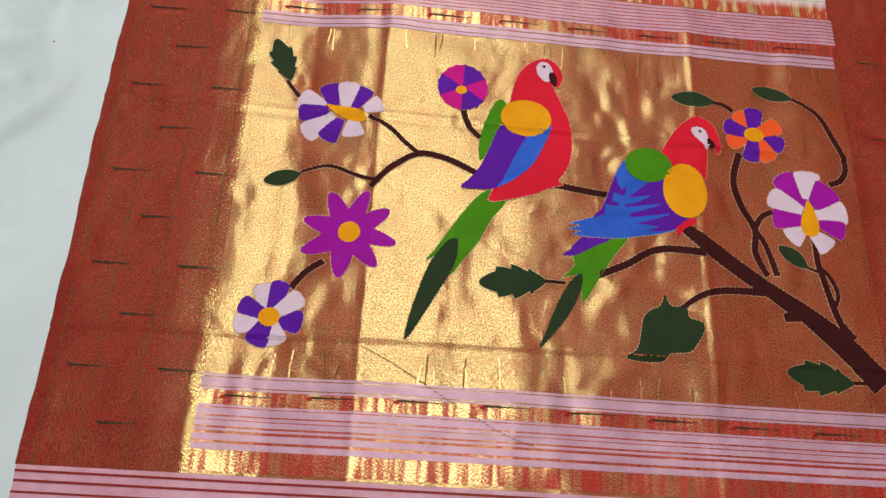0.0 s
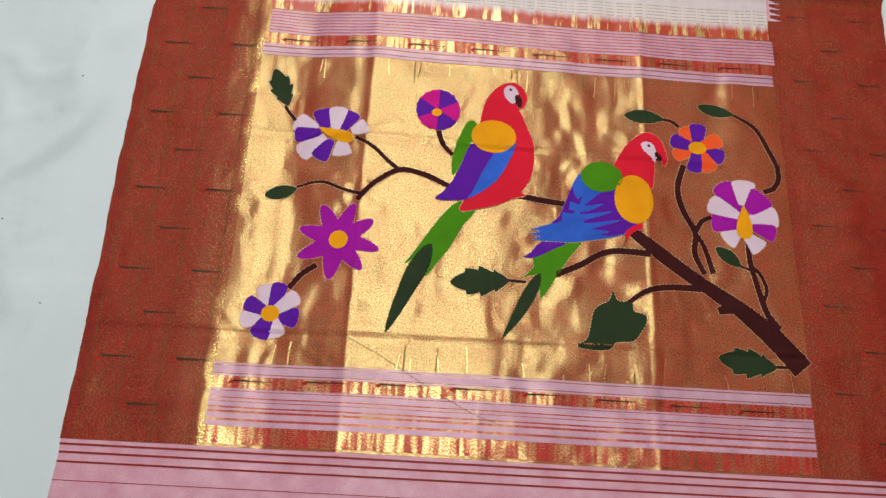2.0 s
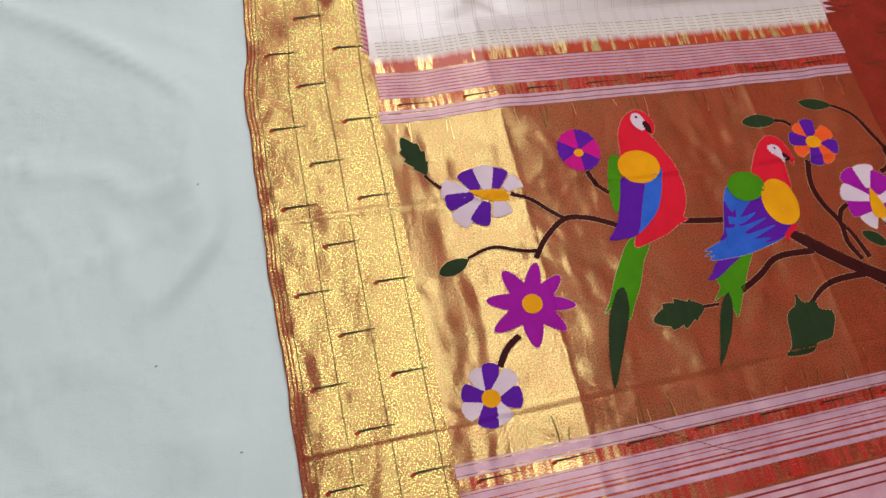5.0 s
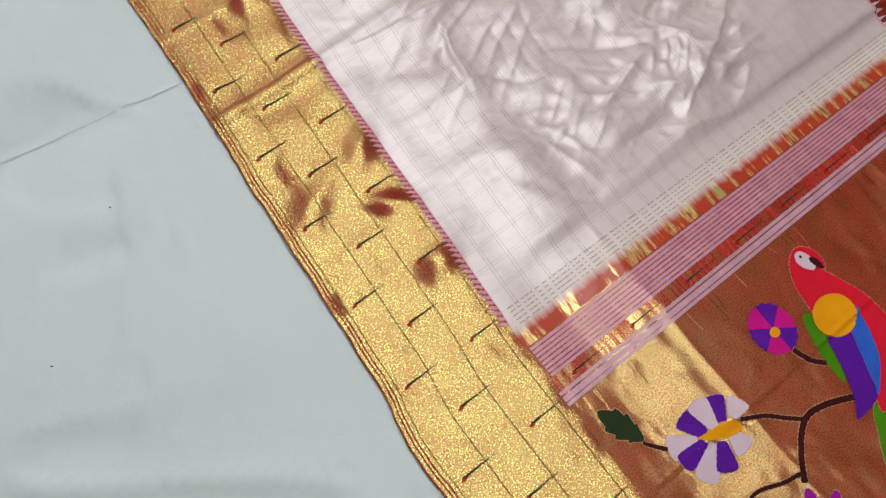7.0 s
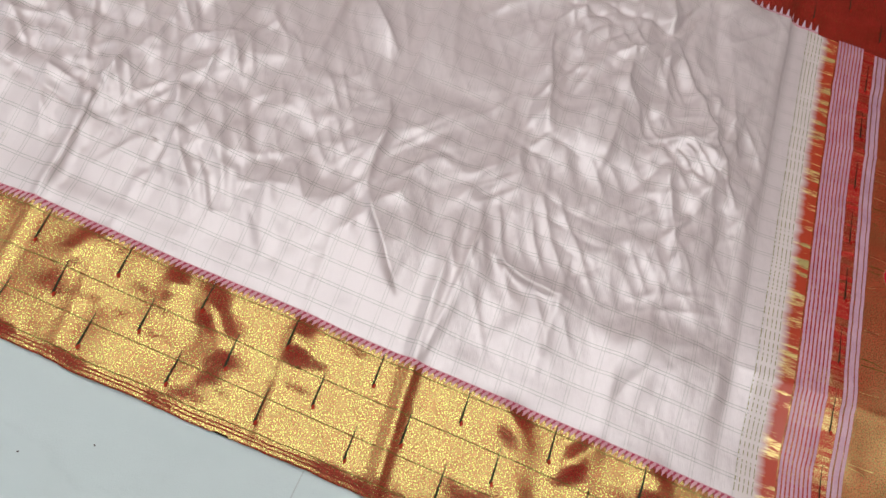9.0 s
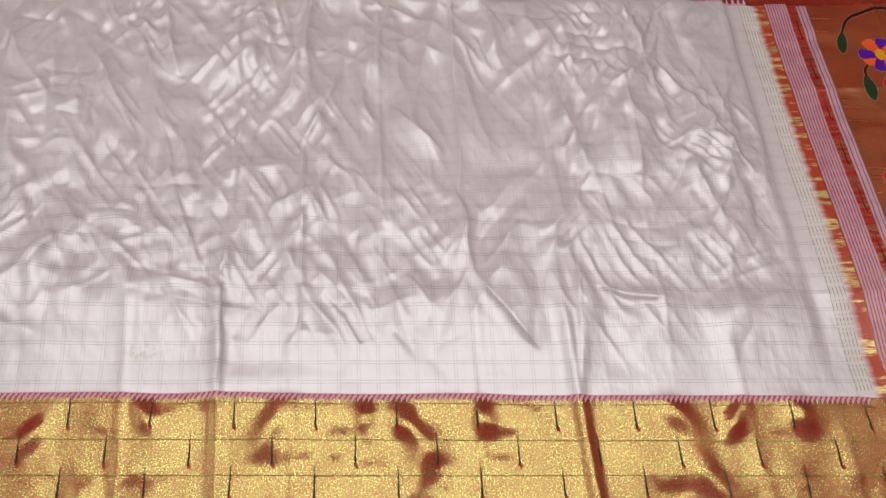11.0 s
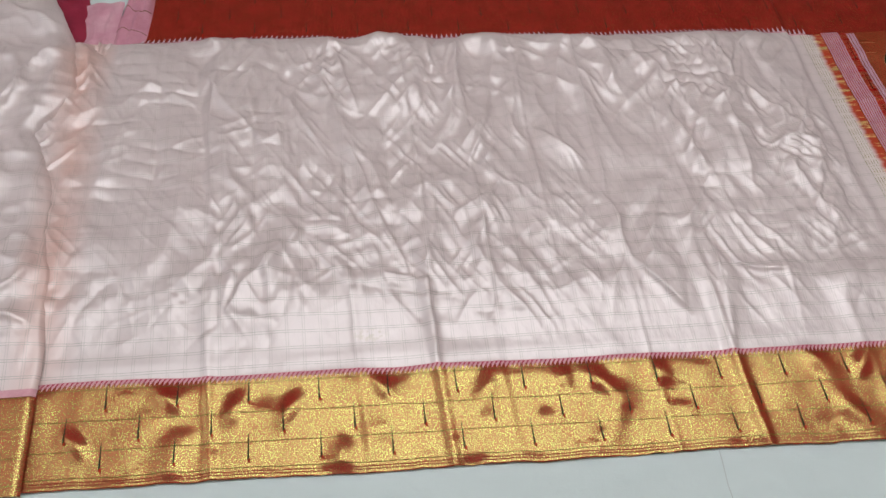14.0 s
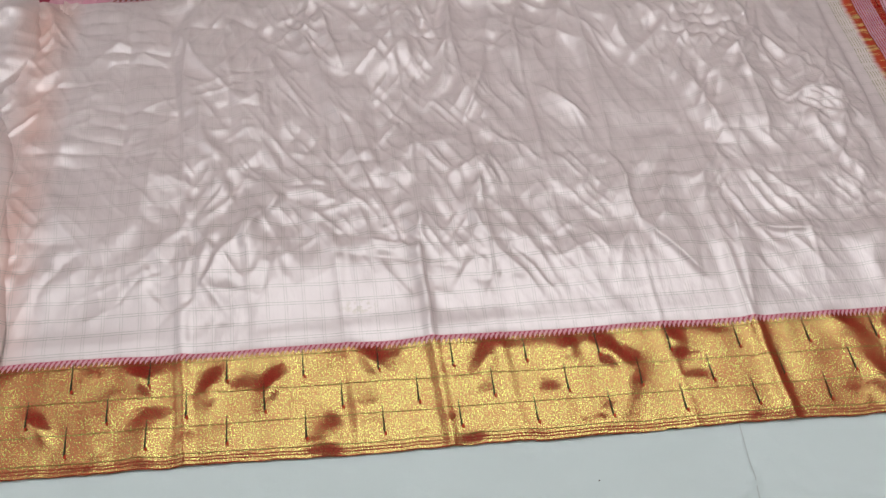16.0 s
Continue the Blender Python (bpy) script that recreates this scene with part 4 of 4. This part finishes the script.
# the lower bird
bird = shape("bird_motif", cm((60.3, 36.4), (59.3, 34.4), (58.3, 31.7), (57.3, 29.5), (56.2, 28.4), (53.3, 27.4), (54.9, 27.2), (53.0, 26.6), (54.8, 26.5), (53.6, 25.9), (56.3, 25.8), (59.9, 25.9), (64.3, 26.8), (67.2, 27.7), (68.8, 29.2), (67.7, 30.3), (66.8, 32.8), (67.3, 35.7), (64.8, 37.9), (62.6, 38.2)), D2, BLUE, saree,
             "scarlet-headed woven bird with a blue and violet body", 2)
shape("head", cm((65.5, 37.8), (66.7, 40.4), (68.2, 42.5), (70.2, 44.1), (71.7, 44.1), (72.9, 43.2), (73.6, 41.4), (73.8, 39.6), (73.3, 38.8), (72.8, 39.7), (71.9, 39.3),
                 (71.7, 37.1), (71.1, 34.8), (68.1, 34.1), (65.9, 34.9)), D2, SCARLET, bird, "scarlet head")
shape("plume", cm((59.4, 34.6), (58.4, 32.0), (57.5, 29.8), (56.2, 28.4), (58.0, 29.1), (59.3, 30.1), (60.4, 31.5), (60.9, 33.4), (60.3, 32.6), (59.7, 33.5)), D3, VIOLET, bird, "violet plumes", 2)
shape("plume", cm((66.3, 35.3), (64.3, 34.4), (62.5, 32.9), (60.5, 31.0), (61.0, 29.2), (62.8, 27.6), (64.6, 27.2), (67.2, 27.8), (68.9, 29.2), (67.1, 30.3), (65.9, 32.7)),
      D3, VIOLET, bird, "violet plumes", 2)
for pts in (cm((59.0, 31.5), (61.2, 31.2), (63.9, 32.1)),
            cm((57.9, 29.7), (60.8, 29.8), (65.2, 31.0)),
            cm((58.2, 28.0), (61.4, 28.4), (66.3, 29.7)),
            cm((58.5, 26.8), (62.1, 27.5), (64.7, 27.8))):
    stroke("feather", pts, (1.3, 1.0, 0.1), D4, BLUE, bird, "blue feather", False)
shape("plume", cm((54.9, 25.7), (53.4, 24.0), (52.4, 23.1), (54.1, 23.2), (56.6, 24.6), (59.0, 25.9), (57.8, 26.5)), D2 - 0.0004, VIOLET, bird, "violet plumes", 2)
shape("tail", cm((61.2, 27.0), (58.0, 25.6), (55.4, 24.2), (53.6, 23.2), (53.9, 21.8), (52.1, 19.9), (54.4, 20.7), (54.8, 17.2), (56.2, 19.1), (57.5, 21.3), (59.0, 23.6), (60.7, 25.8)),
      D1, GREEN, bird, "green tail", 2)
shape("tail_tip", cm((54.8, 20.9), (53.3, 19.7), (51.7, 16.8), (50.5, 13.8), (49.4, 11.0), (51.3, 13.1), (52.9, 15.2), (54.6, 18.5)), D2, LEAF, bird, "dark green tail tip", 2)
patch("shoulder", jagged(oval(0.6380, 0.3640, 0.031, 0.024), 0.0022, 0.0003), D4, GREEN, bird, "green shoulder")
patch("breast", jagged(oval(0.6850, 0.3310, 0.0285, 0.038, 4), 0.0022, 0.0003), D4, YELLOW, bird, "yellow breast")
shape("foot", cm((69.2, 29.4), (69.6, 28.6), (68.2, 27.9), (67.2, 26.8), (67.1, 28.0)), D4, SCARLET, bird, "scarlet foot", 2)
shape("face", cm((69.9, 42.3), (71.0, 42.6), (71.8, 42.1), (72.1, 40.8), (71.9, 39.3), (71.1, 40.2), (70.2, 41.1)), D3, WHITE, bird, "white cheek", 3)
shape("beak", cm((72.0, 41.0), (72.9, 40.3), (72.8, 39.6), (71.9, 39.7)), D4, BROWN, bird, "dark beak", 3)
patch("eye", oval(0.7100, 0.4190, 0.0024, 0.0022, 0, 12), D4, BROWN, bird, "dark eye")


# ---- small darts of thread ----
def flat_lay(U, V):
    return across(U, V), V, lie(U, V)


def dart(u, v, length=0.047, wide=0.0032, material=BLACK_GREEN, lay=flat_lay):
    """A fine dark dart of thread with a red head."""
    def along(U, V):
        x, y, z = lay(u + U * length, v + V * wide * (1 - 0.75 * U) * 0.5)
        return x, y, z + 0.0011

    def knot(U, V):
        x, y, z = lay(u - 0.0035 + 0.007 * U, v - 0.0018 + V * 0.0042 * np.sqrt(np.maximum(0.05, 1 - (2 * U - 1) ** 2)) * 0.5)
        return x, y, z + 0.0016
    ob = sheet_mesh("dart", np.linspace(0, 1, 9), np.array([-1.0, 0.0, 1.0]), 0, material, saree, "dark green thread dart", place=along)
    sheet_mesh("dart_head", np.linspace(0, 1, 5), np.array([-1.0, 0.0, 1.0]), 0, HEAD_RED, ob, "red head", place=knot)
    return ob


def lengths(first, second, upto):
    return [first + 0.1225 * k for k in range(20) if first + 0.1225 * k < 0.56] + [second + 0.1189 * k for k in range(40) if second + 0.1189 * k < upto]


for v in lengths(0.0, 0.617, END):
    dart(0.006, v)
for v in lengths(0.061, 0.675, END):
    dart(0.062, v)
    dart(-0.040, v)
for v in lengths(0.0, 0.612, 2.18):
    dart(0.997, v, 0.042, 0.0026)
for v in lengths(0.063, 0.673, 2.18):
    dart(0.946, v, 0.042, 0.0026)
    dart(1.049, v, 0.042, 0.0026)
for k in range(8):
    dart(0.139 + 0.0972 * k, 0.037 + 0.004 * math.sin(k * 0.6), 0.055, 0.0026)
    dart(0.145 + 0.0980 * k, 0.568, 0.055, 0.0024)

# ---- the folded end of the saree ----
def over(U, V):
    """A second layer that laps over the first from the far end of the shown length."""
    edge = 2.334 + 0.035 * step(U, 0.15, 0.6) + 0.34 * np.maximum(U - 0.90, 0) - 0.03 * hump(U, 0.80, 0.10) + 0.045 * hump(U, 0.66, 0.08) + (0.012 * rough_field(U * 8, U * 0 + 0.5, 71) + 0.010 * rough_field(U * 21, U * 0 + 0.5, 75)) * step(U, 0.1, 0.25)
    y = edge + V
    rise = 0.013 * step(V, -0.004, 0.007) + 0.012 * hump(V, 0.03, 0.03) * step(U, 0.3, 0.7) + 0.022 * step(U, 0.9, 1.0)
    crush = (0.024 * ridge(U * 4 + V * 3, V * 9 - U * 2, 72) ** 3 + 0.014 * ridge(U * 11 - V * 5, V * 14 + U * 6, 73) ** 2 + 0.006 * ridge(U * 26, V * 30, 74)) * step(U, 0.12, 0.25)
    return across(U, y) - 0.01 - 0.02 * V, y, lie(U, np.minimum(y, 2.34)) * 0.5 + 0.004 + rise + crush * step(V, 0.0, 0.06)


fold = sheet_mesh("fold", spread(LEFT_IN, 1.30, 0.005), spread(0, 0.5, 0.005), 0, BODY, saree, "folded-over layer of pale pink silk", place=over)
sheet_mesh("fold_border", spread(LEFT, LEFT_IN, 0.005), spread(0, 0.5, 0.005), 0, ZARI_BORDER, saree, "folded-over gold border", place=over)


def reverse(corners, tall, seed):
    """A crumpled four-cornered piece of the turned cloth: near pair of corners, then far pair."""
    (ax, ay), (bx, by), (cx, cy), (dx, dy) = corners

    def place(U, V):
        wu, wv = U + 0.04 * rough_field(V * 5, U * 3, seed), V + 0.03 * rough_field(U * 4, V * 3, seed + 1)
        x = (ax * (1 - wu) + bx * wu) * (1 - wv) + (cx * (1 - wu) + dx * wu) * wv
        y = (ay * (1 - wu) + by * wu) * (1 - wv) + (cy * (1 - wu) + dy * wu) * wv
        bow = np.sqrt(np.maximum(0.0, 1 - (2 * U - 1) ** 2))
        z = 0.004 + tall * bow * (0.5 + 0.5 * ridge(U * 3 + V, V * 2 - U, seed + 2) ** 2) + 0.004 * rough_field(U * 5, V * 7, seed + 3)
        return x, y, np.maximum(z, 0.001)
    return place


roll = reverse(((0.975, 2.225), (0.985, 2.300), (1.30, 2.205), (1.30, 2.262)), 0.020, 81)
sheet_mesh("reverse_fold", np.linspace(0, 1, 22), np.linspace(0, 1, 60), 0, PINK_ROLL, saree, "glossy mauve pink rolled reverse of the cloth", place=roll)
for k, v in enumerate((0.16, 0.37, 0.61, 0.84)):
    sheet_mesh("reverse_line", np.linspace(0.03, 0.97, 20), np.array([v, v + 0.006]), 0, DARK_THREAD, saree, "thin dark woven line",
               place=lambda U, V: tuple(c + d for c, d in zip(roll(U, V + 0.04 * U), (0, 0, 0.0012))))
sheet_mesh("reverse_fold", np.linspace(0, 1, 26), np.linspace(0, 1, 40), 0, PINK_END, saree, "crumpled rose reverse of the cloth",
           place=reverse(((0.955, 2.282), (0.955, 2.372), (1.148, 2.285), (1.140, 2.372)), 0.010, 85))
sheet_mesh("reverse_fold", np.linspace(0, 1, 22), np.linspace(0, 1, 60), 0, CRIMSON, saree, "crumpled crimson reverse of the cloth",
           place=reverse(((0.955, 2.350), (0.955, 2.44), (1.32, 2.372), (1.32, 2.56)), 0.022, 89))
# a narrow pleat of the pale silk stands where the layers meet
sheet_mesh("pleat", np.linspace(0, 1, 20), np.linspace(0, 1, 40), 0, BODY, saree, "small standing pleat of pale silk",
           place=reverse(((0.845, 2.318), (0.845, 2.352), (1.005, 2.292), (0.985, 2.335)), 0.030, 93))
for u, v in ((0.062, 0.055), (0.062, 0.174), (0.006, 0.115), (-0.040, 0.055), (-0.040, 0.174)):
    dart(u, v, lay=over)
for u in (0.099, 0.044, -0.008, -0.052):
    sheet_mesh("border_line", np.array([u, u + 0.0013]), spread(0.004, 0.48, 0.01), 0, DARK_THREAD, saree, "thin dark woven line",
               place=lambda U, V: tuple(c + d for c, d in zip(over(U, V), (0, 0, 0.0009))))
sheet_mesh("temple_strip", spread(LEFT_IN - 0.013, LEFT_IN + 0.001, 0.004), spread(0.0, 0.48, 0.006), 0, TOOTH_PINK, saree, "pink strip of the join",
           place=lambda U, V: tuple(c + d for c, d in zip(over(U, V), (0, 0, 0.0009))))


stroke("loose_thread", cm((28.9, 10.0), (32.9, 8.1), (37.0, 5.7), (41.6, 3.1), (46.1, 0.9), (49.0, -0.0)), (0.07, 0.07), D2, DARK_THREAD, saree, "long loose dark thread", False)

# loose floats of gold thread beside the stripes
pick = random.Random(5)
for n in range(44):
    top = n % 2 == 0
    u = pick.uniform(LEFT_IN + 0.01, RIGHT_IN - 0.01)
    v = 0.536 if top else 0.0605
    long = pick.uniform(0.008, 0.04) * (-1 if top else 1)
    sway = pick.uniform(-0.004, 0.004)
    sheet_mesh("loose_thread", np.array([0.0, 1.0]), np.linspace(0, 1, 8), 0, pick.choice((GOLD_THREAD, GOLD_THREAD, DARK_THREAD)), saree, "loose gold thread",
               place=lambda U, V: (u + (U - 0.5) * 0.0016 + sway * V * V, v + long * V, lie(u + sway * V * V, v + long * V) + 0.0007))
